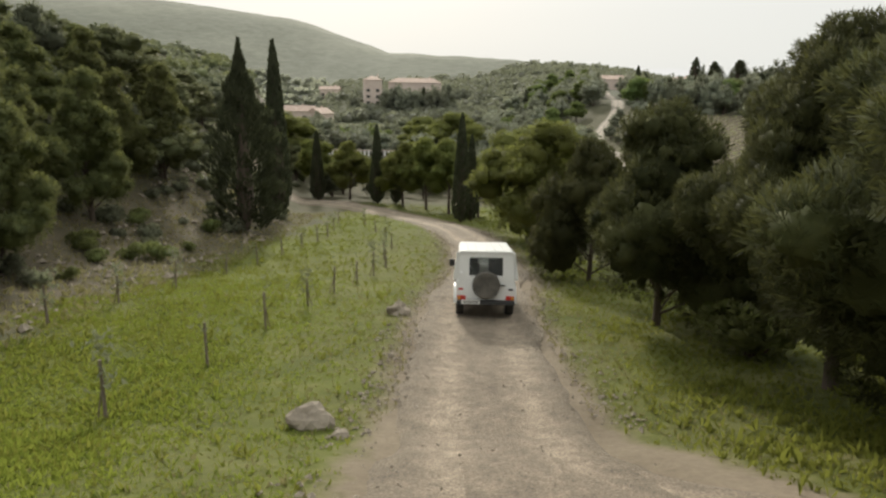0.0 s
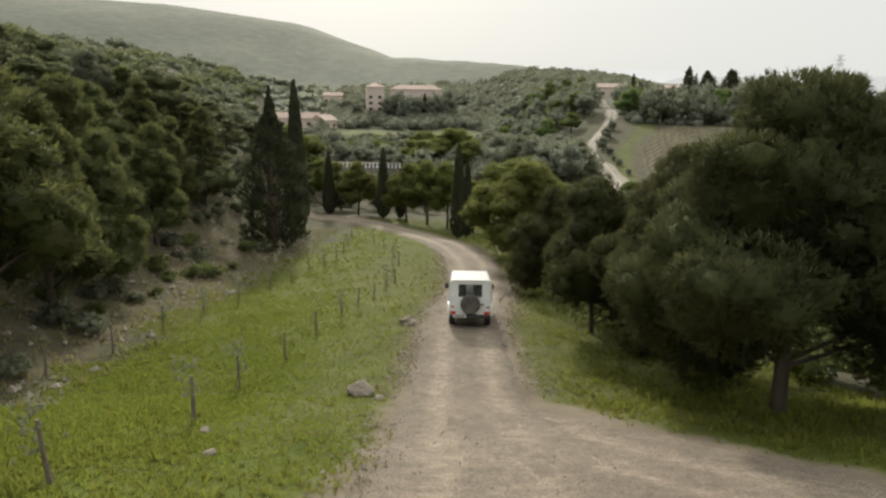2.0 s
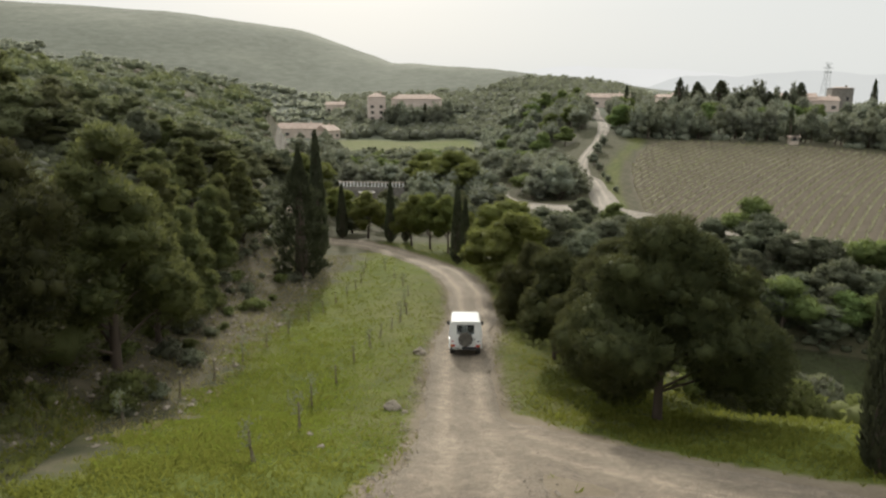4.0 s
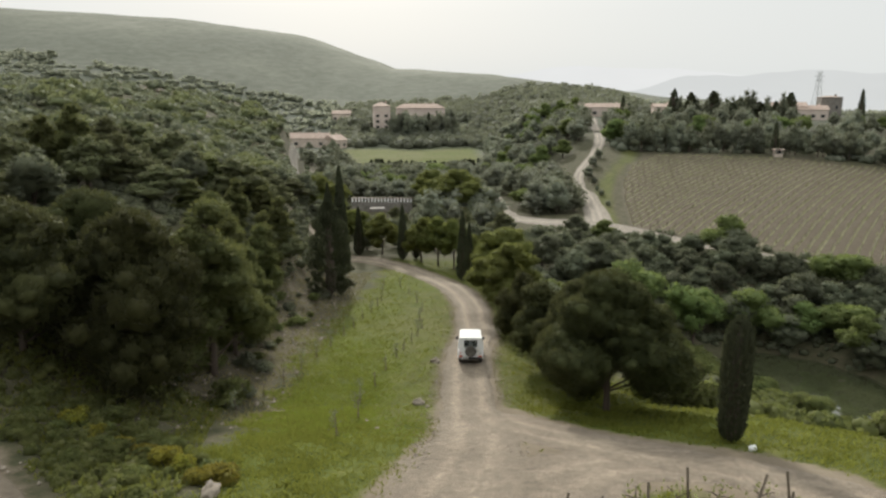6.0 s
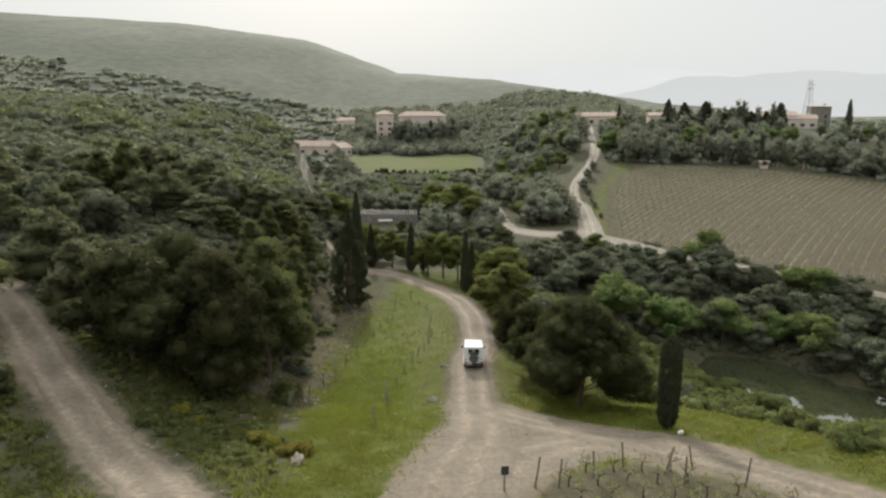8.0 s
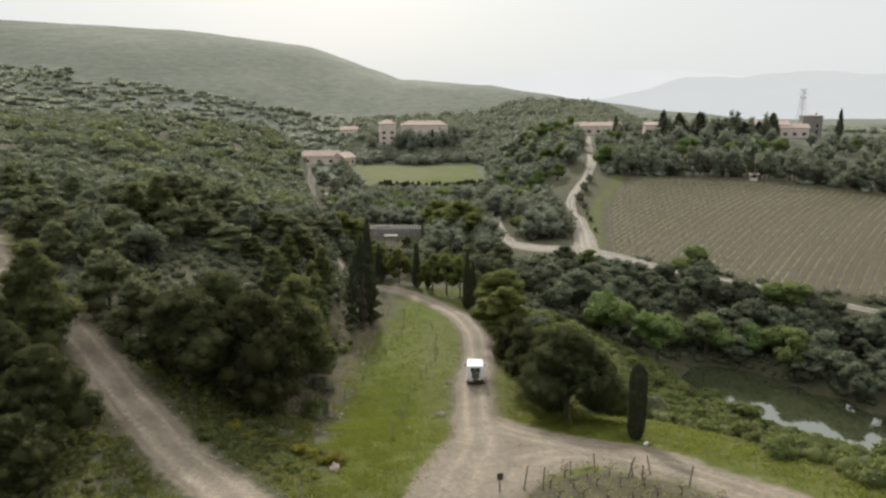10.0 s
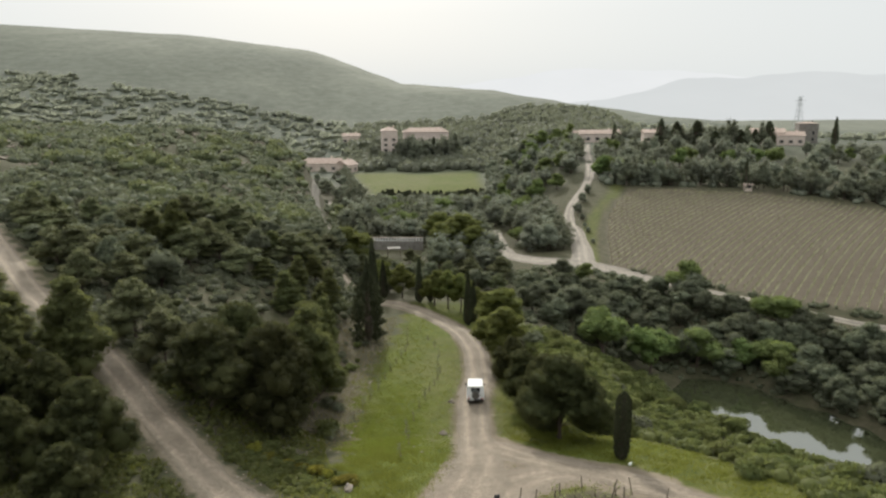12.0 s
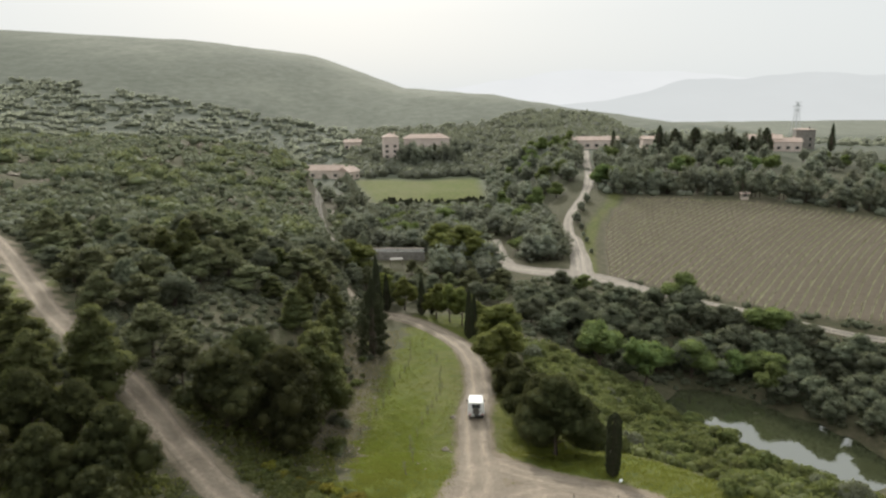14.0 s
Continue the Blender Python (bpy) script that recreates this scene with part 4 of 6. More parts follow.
for k, x, y, h, w in ((0, -33.3, 6.9, 9.1, 6.9), (1, -26.6, -4.3, 6.1, 6.0), (1, -35.1, -0.4, 5.8, 5.2), (1, -31.3, -0.3, 5.6, 5.0), (1, -30.2, -7.4, 5.4, 4.8), (0, -40.7, 8.3, 7.4, 6.3), (0, -37.4, 3.6, 7.0, 6.0), (1, -35.0, -7.2, 5.6, 5.4), (0, -45.5, 5.0, 7.2, 6.6), (0, -46.0, 14.0, 6.2, 5.5), (1, -40.5, -2.0, 6.4, 6.0), (1, -41.0, -8.5, 6.0, 6.0), (0, -51.0, 11.0, 7.0, 6.6), (1, -25.6, -9.6, 4.2, 4.8), (2, -32.6, 16.2, 6.5, 7.1), (2, -27.6, 11.4, 6.0, 5.4), (2, -49.7, 33.7, 5.4, 5.4), (2, -43.4, 27.6, 4.9, 5.4), (2, -39.6, 30.0, 4.8, 5.2), (2, -41.4, 36.6, 5.3, 5.3), (2, -34.8, 48.3, 4.6, 6.6), (2, -48.8, 52.7, 5.1, 6.3), (0, -22.7, 44.5, 6.0, 4.0), (2, -31.8, 22.1, 3.4, 3.6), (2, -62.7, 51.2, 4.7, 5.6)):
    standing((PINE_TALL[int(rng.integers(3))], PINE_WIDE[int(rng.integers(2))], PINE_MID[int(rng.integers(2))])[k], x, y, h, w, rng)


def scatter(n, box, gap, rng, ok):
    """Up to n plan points in a box, at least `gap` apart, where ok(x, y)."""
    got = []
    for _ in range(n * 12):
        x, y = rng.uniform(box[0], box[1]), rng.uniform(box[2], box[3])
        if ok(x, y) and all((x - a) ** 2 + (y - b) ** 2 > gap * gap for a, b in got):
            got.append((x, y))
            if len(got) >= n:
                break
    return got


def free(x, y, gap=3.0):
    return min(float(clear_of(x, y, w)) for w in WAYS) > gap


def foot_line(y):
    return float(np.interp(y, [-5, 12, 24, 40, 52, 64, 100, 125, 150], [-12.5, -11, -12.5, -12, -11, -13, -18, -24, -34]))


# wooded slope on the left
for x, y in scatter(150, (-80, -17, 26, 115), 4.3, rng, lambda x, y: x < foot_line(y) - 7 and free(x, y, 4.0) and not (-36 < x < -18 and y < 44) and not (-66 < x < -50 and 22 < y < 38) and y < 62 + 0.9 * (x + 60)):
    k = PINE_MID[int(rng.integers(3))] if rng.random() < 0.72 else OAK_MID[int(rng.integers(3))]
    h = rng.uniform(2.4, 4.2) if rng.random() < 0.55 else rng.uniform(4.2, 6.0)
    standing(k, x, y, h, h * rng.uniform(0.7, 1.45) * (1 if h > 4.4 else 1.15), rng)
# trees in the hollow beside and beyond the pond
for x, y in scatter(150, (12, 100, 34, 96), 4.1, rng, lambda x, y: free(x, y, 3.0) and float(pond_radius(x, y)) > 1.14 and y < np.interp(x, [12, 30, 36, 48, 62, 80, 95], [92, 92, 88, 80, 72, 65, 62]) and (y > 58.5 or (x - 46.6) * 0.83 + (y - 43) * 0.55 > 3) and x > 11 + 0.05 * (y - 48)):
    s = rng.random()
    k = SPRING_MID[int(rng.integers(2))] if s < 0.09 else OAK_MID[int(rng.integers(3))]
    h = (rng.uniform(3.6, 5.0) if rng.random() < 0.35 else rng.uniform(5.0, 7.0)) * (0.7 if y > 72 and x < 44 else 1.0)
    standing(k, x, y, h, h * rng.uniform(1.0, 1.35), rng)
for x, y, h, w in ((23.2, 56.3, 7.6, 8.4), (31.3, 57.1, 8.4, 7.4), (40.6, 61.2, 7.0, 8.4), (46.1, 84.0, 7.4, 8.8), (50.9, 53.5, 5.6, 5.6), (47.0, 60.0, 5.4, 6.2)):
    standing(SPRING_MID[int(rng.integers(2))], x, y, h, w, rng)
# right of the pond and below the fork
for x, y in scatter(26, (66, 120, 5, 46), 5.5, rng, lambda x, y: float(pond_radius(x, y)) > 1.4):
    h = rng.uniform(4.5, 7.0)
    standing(OAK_MID[int(rng.integers(3))], x, y, h, h, rng)
# woods on the valley floor, up to the field
for x, y in scatter(190, (-34, 31, 100, 212), 4.3, rng, lambda x, y: free(x, y, 4.2) and not (-24 < x < -4 and 100 < y < 131) and x > foot_line(min(y, 150)) + 2 and not (8 < x < 30 and y < 118)):
    s = rng.random()
    k = SPRING_MID[0] if s < 0.08 else (OAK_FAR[int(rng.integers(2))] if s < 0.6 else PINE_FAR)
    h = max(2.6, min(rng.uniform(4.5, 8.0), -4.2 + (213 - y) * 0.109 - float(ground(x, y))))
    standing(k, x, y, h, max(4.5, h * rng.uniform(0.9, 1.3)), rng)
for x, y, h, w in ((0.8, 118, 10.5, 13), (5.5, 112, 8.5, 10), (-2.5, 126, 9.5, 11)):
    standing(PINE_DOME[0], x, y, h, w, rng)
for x, y in scatter(60, (10, 62, 182, 300), 6.0, rng, lambda x, y: free(x, y, 4.5) and x > np.interp(y, [182, 215, 300], [10, 16, 20])):
    h = rng.uniform(5.5, 8.5)
    standing(OAK_FAR[int(rng.integers(2))] if rng.random() < 0.75 else SPRING_MID[1], x, y, h, h * rng.uniform(0.9, 1.2), rng)
for x, y in scatter(46, (-78, -30, 185, 292), 5.5, rng, lambda x, y: x < np.interp(y, [185, 214, 300], [-30, -34, -55]) and float(ground(x, y)) < 2.0 and float(clear_of(x, y, "drive")) > 3.2):
    h = rng.uniform(4.0, 6.0) if y < 250 else rng.uniform(2.5, 3.6)
    standing(OAK_FAR[int(rng.integers(2))] if rng.random() < 0.5 else PINE_FAR, x, y, h, h * 1.3, rng)
for x, y in scatter(26, (-24, 11, 80, 109), 4.2, rng, lambda x, y: free(x, y, 3.5) and not (-17.5 < x < -12 and y > 98)):
    h = rng.uniform(3.5, 5.5)
    standing(OAK_MID[int(rng.integers(3))] if rng.random() < 0.7 else PINE_MID[0], x, y, h, h * 1.1, rng)
# spiky hedge of cypresses in front of the field
for i in range(34):
    x = -26 + i * 1.15 + rng.uniform(-0.4, 0.4)
    standing(CYPRESS_FAR, x, 213 + rng.uniform(-1.5, 1.5), rng.uniform(2.4, 4.0), 2.4, rng)
for i in range(20):
    f = i / 19
    standing(PINE_FAR, -53 + 17 * f + rng.uniform(-1, 1), 290 - 78 * f, rng.uniform(3.5, 5.5), 6.0, rng)
# woods along the top of the vineyard and on the plateau
for x, y in scatter(120, (48, 205, 168, 268), 5.6, rng, lambda x, y: y > np.interp(x, [48, 56, 93, 125, 160, 205], [182, 177, 172, 149, 132, 110]) and y < np.interp(x, [48, 120, 205], [268, 250, 215]) and free(x, y, 4.0) and not (89 < x < 96 and y < 174)):
    s = rng.random()
    k = SPRING_MID[int(rng.integers(2))] if s < 0.2 else (OAK_FAR[int(rng.integers(2))] if s < 0.75 else PINE_FAR)
    h = rng.uniform(5.5, 8.5)
    standing(k, x, y, h, h * rng.uniform(0.8, 1.05), rng)
# front rank of the plateau woods, and bushes along the track
for i in range(52):
    x = 55 + i * 2.7 + rng.uniform(-1, 1)
    y = float(np.interp(x, [48, 56, 93, 125, 160, 205], [184, 178, 174, 152, 135, 113])) + rng.uniform(-1.5, 3)
    if not 92 < x < 97:
        standing(PINE_FAR if rng.random() < 0.6 else OAK_FAR[int(rng.integers(2))], x, y, rng.uniform(6.5, 10), rng.uniform(5.5, 7.5), rng)
for x, y, w in ((37.6, 154, 3.6), (40.6, 163, 3.4), (37.2, 146, 2.2), (36.2, 133, 1.8), (35.4, 122, 1.5), (36.6, 139, 1.4), (43.5, 171, 3.2)):
    standing(OAK_FAR[int(rng.integers(2))], x, y, w * 0.95, w, rng)
for x, y, h, w in ((94.5, 171.5, 9.5, 2.2), (176, 268, 13, 3.2), (142, 262, 11, 3.0), (-9, 331, 12, 3.4), (78, 280, 10, 3.0), (100, 280, 11, 3.0)):
    standing(CYPRESS_FAR, x, y, h, w, rng)
for i in range(22):
    standing(PINE_FAR if i % 3 else CYPRESS_FAR, 96 + i * 2.3 + rng.uniform(-1, 1), 262 + rng.uniform(-4, 4), rng.uniform(6, 14), rng.uniform(4.5, 8), rng)


for x, y in ((-18, 326), (-12, 329), (-6, 327), (0, 329), (-27, 332), (-21, 335), (-16, 333), (-10, 335), (-4, 332), (2, 336), (-42, 333), (-24, 337)):
    standing(OAK_FAR[int(rng.integers(2))], x, y, rng.uniform(9.5, 13), rng.uniform(7.5, 9.5), rng)


# far woods and scrub, too many to count: one object each
def far_plants(name, label, category, mat, n, box, sizes, ok, seed, blades=5, per=14, tall=0.85):
    rng = np.random.default_rng(seed)
    x, y = rng.uniform(box[0], box[1], n), rng.uniform(box[2], box[3], n)
    keep = ok(x, y)
    x, y = x[keep], y[keep]
    m = len(x)
    s = rng.uniform(*sizes, m)
    c = np.stack([x, y, ground(x, y)], 1)
    mass = np.concatenate([c + np.array([0, 0, 0.22]) * tall * s[:, None], 0.5 * s[:, None]], 1)
    twin = mass + np.concatenate([rng.normal(0, 0.26, (m, 2)) * s[:, None], rng.uniform(-0.1, 0.12, (m, 1)) * s[:, None], -s[:, None] * rng.uniform(0.08, 0.24, (m, 1))], 1)
    cv, cf, _ = clumps(np.concatenate([mass, twin]), rng, 1 if m < 700 else 0, 0.92, tall, 0.16)
    w = rng.normal(0, 1, (m, per, 3))
    w[..., 2] = np.abs(w[..., 2])
    w /= np.linalg.norm(w, axis=2, keepdims=True)
    p = mass[:, None, :3] + w * s[:, None, None] * np.array([0.46, 0.46, tall * 0.46]) * rng.uniform(0.8, 1.05, (m, per, 1))
    v, f = tufts(p.reshape(-1, 3), (w + np.array([0, 0, 0.4])).reshape(-1, 3), np.repeat(s, per) * 0.22, blades, 0.6, 0.3, rng, w.reshape(-1, 3))
    rounded = np.arange(len(cf) + len(f)) < len(cf)
    return tagged(new(name, mesh_of(name, np.vstack([cv, v]), np.vstack([cf, f + len(cv)]), mat, rounded)), label, category, kind="stuff")


def off_ways(x, y, gap):
    return np.min([clear_of(x, y, w) for w in ("upper", "track", "yard", "drive")], axis=0) > gap


far_plants("hill_woods", "woods on the long ridge, haze put into their pale grey-green", "woodland", M_FARWOOD, 17000, (-900, 330, 300, 900), (4.5, 9.0), lambda x, y: (np.random.default_rng(89).random(len(x)) < sstep(0.48, 0.34, ridge_share(x, y))) & (y < np.interp(x, [-400, -100, 0, 100, 200], [520, 470, 410, 350, 335])) & ~((x > -360) & (x < -150) & (np.abs(y - 345 - 0.06 * x) < 13)) & ~((x > -330) & (x < -190) & (np.abs(y - 650) < 11)) & ~((x > -80) & (x < 12) & (y < 309)) & ~((x > 50) & (x < 190) & (y > 278) & (y < 312)) & (x > -0.85 * (y + 60)) & (x < 0.85 * (y + 60)), 91, 3, 6, 0.3)
far_plants("valley_woods", "woods round the far houses, haze put into their grey-green", "woodland", M_HAZEOAK, 1500, (-60, 100, 300, 420), (4.5, 7.5), lambda x, y: ~((x > -80) & (x < -44) & (y < 312)) & ~((x < 12) & (y < 305)) & ~((x > -42) & (x < 12) & (y > 336) & (y < 356)) & ~((x > 48) & (y > 280) & (y < 310)), 92, 3, 12)
far_plants("hillside_scrub", "grey-green scrub dotted over the stony spur", "scrub", M_SAGE, 6200, (-210, -34, 50, 200), (0.9, 2.4), lambda x, y: off_ways(x, y, 2.5) & (y > 62 + 0.9 * (np.maximum(x, -75) + 60) - 12) & (np.sin(x / 6) * np.cos(y / 7) > -0.6), 93, 4, 8, 0.7)
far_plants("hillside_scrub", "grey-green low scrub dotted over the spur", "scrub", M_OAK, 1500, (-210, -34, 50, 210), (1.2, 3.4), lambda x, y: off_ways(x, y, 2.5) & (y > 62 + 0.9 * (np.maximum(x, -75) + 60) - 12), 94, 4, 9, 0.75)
far_plants("hillside_scrub", "darker bushes and dwarf pines dotted over the spur", "scrub", M_HAZEPINE, 420, (-200, -36, 60, 210), (2.4, 5.0), lambda x, y: off_ways(x, y, 3.5) & (y > 62 + 0.9 * (np.maximum(x, -75) + 60) - 8) & (np.sin(x / 11 + 1) + np.cos(y / 13 + x / 31) > -0.5), 98, 4, 22, 0.62)
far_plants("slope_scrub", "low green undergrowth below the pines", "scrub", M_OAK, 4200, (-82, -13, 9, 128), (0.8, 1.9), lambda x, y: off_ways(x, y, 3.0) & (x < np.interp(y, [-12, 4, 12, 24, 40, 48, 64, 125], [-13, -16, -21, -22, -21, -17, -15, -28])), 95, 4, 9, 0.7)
far_plants("slope_scrub", "small weeds and seedlings between the pines", "scrub", M_SHRUB, 2600, (-60, -10, -20, 9), (0.3, 0.8), lambda x, y: off_ways(x, y, 2.6) & (x < np.interp(y, [-20, -5, 9], [-9, -12, -15])), 99, 4, 14, 0.7)
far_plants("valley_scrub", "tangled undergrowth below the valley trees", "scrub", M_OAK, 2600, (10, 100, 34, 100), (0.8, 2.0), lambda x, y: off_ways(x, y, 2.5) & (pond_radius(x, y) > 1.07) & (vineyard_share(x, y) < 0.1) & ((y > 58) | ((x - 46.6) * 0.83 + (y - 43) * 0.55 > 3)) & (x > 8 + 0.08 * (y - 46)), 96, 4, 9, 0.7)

far_plants("plateau_scrub", "undergrowth along the edge of the plateau woods, paled in place of haze", "scrub", M_HAZEOAK, 900, (50, 200, 108, 215), (1.8, 4.0), lambda x, y: (vineyard_share(x, y) < 0.05) & (y > np.interp(x, [48, 56, 93, 125, 160, 205], [181, 175, 171, 148, 131, 109]) + 1) & (y < np.interp(x, [48, 56, 93, 125, 160, 205], [181, 175, 171, 148, 131, 109]) + 26) & off_ways(x, y, 3.0) & ~((x > 91) & (x < 97) & (y < 174)), 90, 4, 9, 0.75)

# shrubs on the slope above the pond and at the foot of the bank
for x, y in scatter(230, (9, 46, -14, 52), 1.4, rng, lambda x, y: x > np.interp(y, [-14, -8, -3, 4, 10, 20, 40, 52], [26, 21.5, 19.5, 18, 15, 10, 8.5, 8.5]) and float(pond_radius(x, y)) > 1.04 and x < 46 and math.hypot(x - 8.1, y - 8.2) > 2.5):
    h = rng.uniform(0.8, 1.9)
    standing(SHRUB[int(rng.integers(2))] if rng.random() < 0.85 else SAGE[0], x, y, h, h * rng.uniform(1.2, 1.7), rng)
for x, y in scatter(48, (-19, -11, 8, 60), 1.2, rng, lambda x, y: x < foot_line(y) - 1.0 and x > foot_line(y) - 6):
    h = rng.uniform(0.35, 1.0)
    standing(SAGE[0] if rng.random() < 0.55 else SHRUB[0], x, y, h, h * rng.uniform(1.2, 1.7), rng)
for x, y, h, w in ((5.6, 41.5, 3.2, 3.4), (11.5, 13.0, 1.6, 2.4), (13.5, 11.0, 1.5, 2.6), (7.2, 15.2, 1.2, 2.2), (-12.8, 9.0, 1.4, 2.2)):
    standing(SHRUB[int(rng.integers(2))], x, y, h, w, rng)
for x, y in ((-16.8, 1.0), (-15.5, 0.1), (-13.8, -1.0), (-12.6, -1.8), (-11.3, -2.8), (-10.4, -3.5), (-9.2, -4.6), (-8.6, -4.6)):
    standing(BROOM, x, y, rng.uniform(0.5, 0.85), rng.uniform(1.0, 1.5), rng)
for x, y in scatter(34, (-19, -9, -9, 3), 0.9, rng, lambda x, y: float(clear_of(x, y, "upper")) > 2.2 and float(clear_of(x, y, "lane")) > 3.4 and abs((x + 8.5) * 0.72 + (y + 5.6)) < 2.6):
    h = rng.uniform(0.3, 0.8)
    standing(SHRUB[1], x, y, h, h * rng.uniform(1.4, 2.0), rng)


far_plants("slope_maquis", "tangled green maquis filling the slope above the pond", "scrub", M_SHRUB, 3000, (9, 50, -18, 54), (0.7, 1.8), lambda x, y: (pond_radius(x, y) > 1.07) & (x > np.interp(y, [-18, -8, -3, 4, 10, 20, 40, 54], [29, 22, 20, 18.5, 15.5, 11, 9.5, 9.5])), 97, 4, 9, 0.8)


# meadow grass: blades in tufts, thinning with distance; drier by the lane
def grass(name, label, mat, n, box, sizes, ok, seed, blades=4):
    rng = np.random.default_rng(seed)
    x, y = rng.uniform(box[0], box[1], n), rng.uniform(box[2], box[3], n)
    keep = ok(x, y, rng)
    x, y = x[keep], y[keep]
    p = np.stack([x, y, ground(x, y) - 0.03], 1)
    v, f = tufts(p, np.tile([0.0, 0.0, 1.0], (len(x), 1)), rng.uniform(*sizes, len(x)) * rng.uniform(0.6, 1.3, len(x)), blades, 0.5, 0.13, rng)
    return tagged(new(name, mesh_of(name, v, f, mat)), label, "grass", kind="stuff")


def on_meadow(x, y, rng, lane_gap=1.75):
    clump = np.sin(x * 1.7 + np.sin(y * 0.9)) * np.cos(y * 1.3 + x * 0.4)
    dry = sstep(-6.2, -3.4, x) * sstep(4.0, 2.0, x)
    bare = sstep(1.6, 3.6, np.minimum(clear_of(x, y, "lane"), np.minimum(clear_of(x, y, "branch"), clear_of(x, y, "cross")) - 0.6))
    return (rng.random(len(x)) < meadow_share(x, y) * (0.6 + 0.4 * clump) * (1 - 0.65 * dry) * (0.15 + 0.85 * bare)) & (clear_of(x, y, "lane") > lane_gap + 0.4 * rng.random(len(x))) & (clear_of(x, y, "branch") > 2.05 + 0.5 * rng.random(len(x))) & (clear_of(x, y, "cross") > 2.6)


grass("meadow_grass", "lush green spring grass of the meadow", M_GRASS, 230000, (-13.5, 12, 0, 36), (0.05, 0.13), lambda x, y, r: on_meadow(x, y, r) & (r.random(len(x)) < np.interp(y, [0, 4, 18, 36], [0.7, 1.0, 0.6, 0.0])), 101, 3)
grass("meadow_grass", "taller clumps of green grass in the meadow", M_GRASS, 14000, (-13.5, 12, -10, 40), (0.14, 0.24), lambda x, y, r: on_meadow(x, y, r) & (np.sin(x * 2.9 + 1.3 * np.sin(y * 1.1)) * np.cos(y * 2.3 + x) > 0.45), 106, 6)
grass("meadow_grass", "green grass of the far meadow and the lawn at the fork", M_GRASS, 90000, (-14, 26, -16, 70), (0.10, 0.22), lambda x, y, r: on_meadow(x, y, r) & (r.random(len(x)) < np.interp(y, [-16, 0, 8, 20, 36, 70], [1, 1, 0.3, 0.2, 0.9, 0.9])), 102, 3)
grass("meadow_grass", "bright green lawn by the fork", M_GRASS, 52000, (3, 26, -20, 13), (0.10, 0.24), lambda x, y, r: on_meadow(x, y, r, 2.6) & (fork_island(x, y) < 0.2), 109, 3)
grass("meadow_grass", "short dense turf of the meadow", M_LUSH, 190000, (-12.5, -0.5, 0.5, 26), (0.04, 0.13), lambda x, y, r: (meadow_share(x, y) > 0.5) & (clear_of(x, y, "lane") > 2.0 + 0.9 * r.random(len(x))) & (r.random(len(x)) < np.interp(y, [0.5, 4, 10, 26], [0.4, 1.0, 0.9, 0.1]) * (1 - 0.8 * sstep(-5.6, -3.0, x)) * (0.62 + 0.38 * np.sin(x * 1.3 + 1.7 * np.sin(y * 0.7)) * np.cos(y * 1.1 + 0.8 * np.sin(x)))), 110, 3)
grass("meadow_grass", "green grass of the meadow's near corner", M_GRASS, 60000, (-11, 0, -11, 5), (0.06, 0.16), lambda x, y, r: on_meadow(x, y, r) & (r.random(len(x)) < np.interp(y, [-11, 1, 5], [1, 1, 0.3])), 118, 3)
grass("dry_grass", "yellowing grass beside the lane", M_STRAW, 60000, (-8, 7, 1, 45), (0.04, 0.12), lambda x, y, r: (clear_of(x, y, "lane") > 1.7) & (clear_of(x, y, "branch") > 2.9) & (clear_of(x, y, "cross") > 2.9) & (r.random(len(x)) < 0.55 * np.exp(-((clear_of(x, y, "lane") - 1.8) / 2.6) ** 2)), 104, 3)
grass("dry_grass", "sparse dry grass on the stony bank", M_STRAW, 16000, (-20, -10, 4, 60), (0.10, 0.26), lambda x, y, r: r.random(len(x)) < 0.55, 105, 3)


def by_upper(x, y, r):
    d = clear_of(x, y, "upper")
    return (d > 2.0 + 0.7 * r.random(len(x))) & (clear_of(x, y, "lane") > 3.0) & (np.sin(x * 0.9 + 2 * np.sin(y * 0.5)) * np.cos(y * 1.1) > -0.25 - 0.5 * r.random(len(x))) & (x < foot_edge(y))


def foot_edge(y):
    return np.interp(y, [-30, -5, 4, 10], [-5, -9.5, -12, -13])


grass("bank_weeds", "dark green weeds and grass beside the upper lane", M_SHRUB, 26000, (-34, -5, -22, 9), (0.12, 0.30), by_upper, 107, 4)
grass("bank_weeds", "fresh grass beside the upper lane", M_GRASS, 24000, (-40, -5, -22, 9), (0.12, 0.30), by_upper, 108, 4)

# ---- stones ----
def stone_mesh(seed, sx, sy, sz, rough=0.22, cuts=2):
    rng = random.Random(seed)
    bm = bmesh.new()
    bmesh.ops.create_icosphere(bm, subdivisions=cuts, radius=1)
    off = Vector((rng.uniform(0, 50), rng.uniform(0, 50), rng.uniform(0, 50)))
    for v in bm.verts:
        k = 1 + rough * noise.noise(v.co * 1.3 + off) * 1.6 + rough * 0.5 * noise.noise(v.co * 3.1 + off)
        v.co = Vector((v.co.x * sx * k, v.co.y * sy * k, max(v.co.z, -0.55) * sz * k))
    me = bpy.data.meshes.new("stone")
    bm.to_mesh(me)
    bm.free()
    me.materials.append(M_ROCK)
    return me


def stone(label, seed, x, y, sx, sy, sz, turn=0.0, cuts=3, name="boulder"):
    ob = new(name, stone_mesh(seed, sx, sy, sz, 0.3, cuts))
    ob.matrix_world = pose(x, y, float(ground(x, y)) + sz * 0.30, 0, 0, turn)
    return tagged(ob, label, "rock", "boulders by the lane")


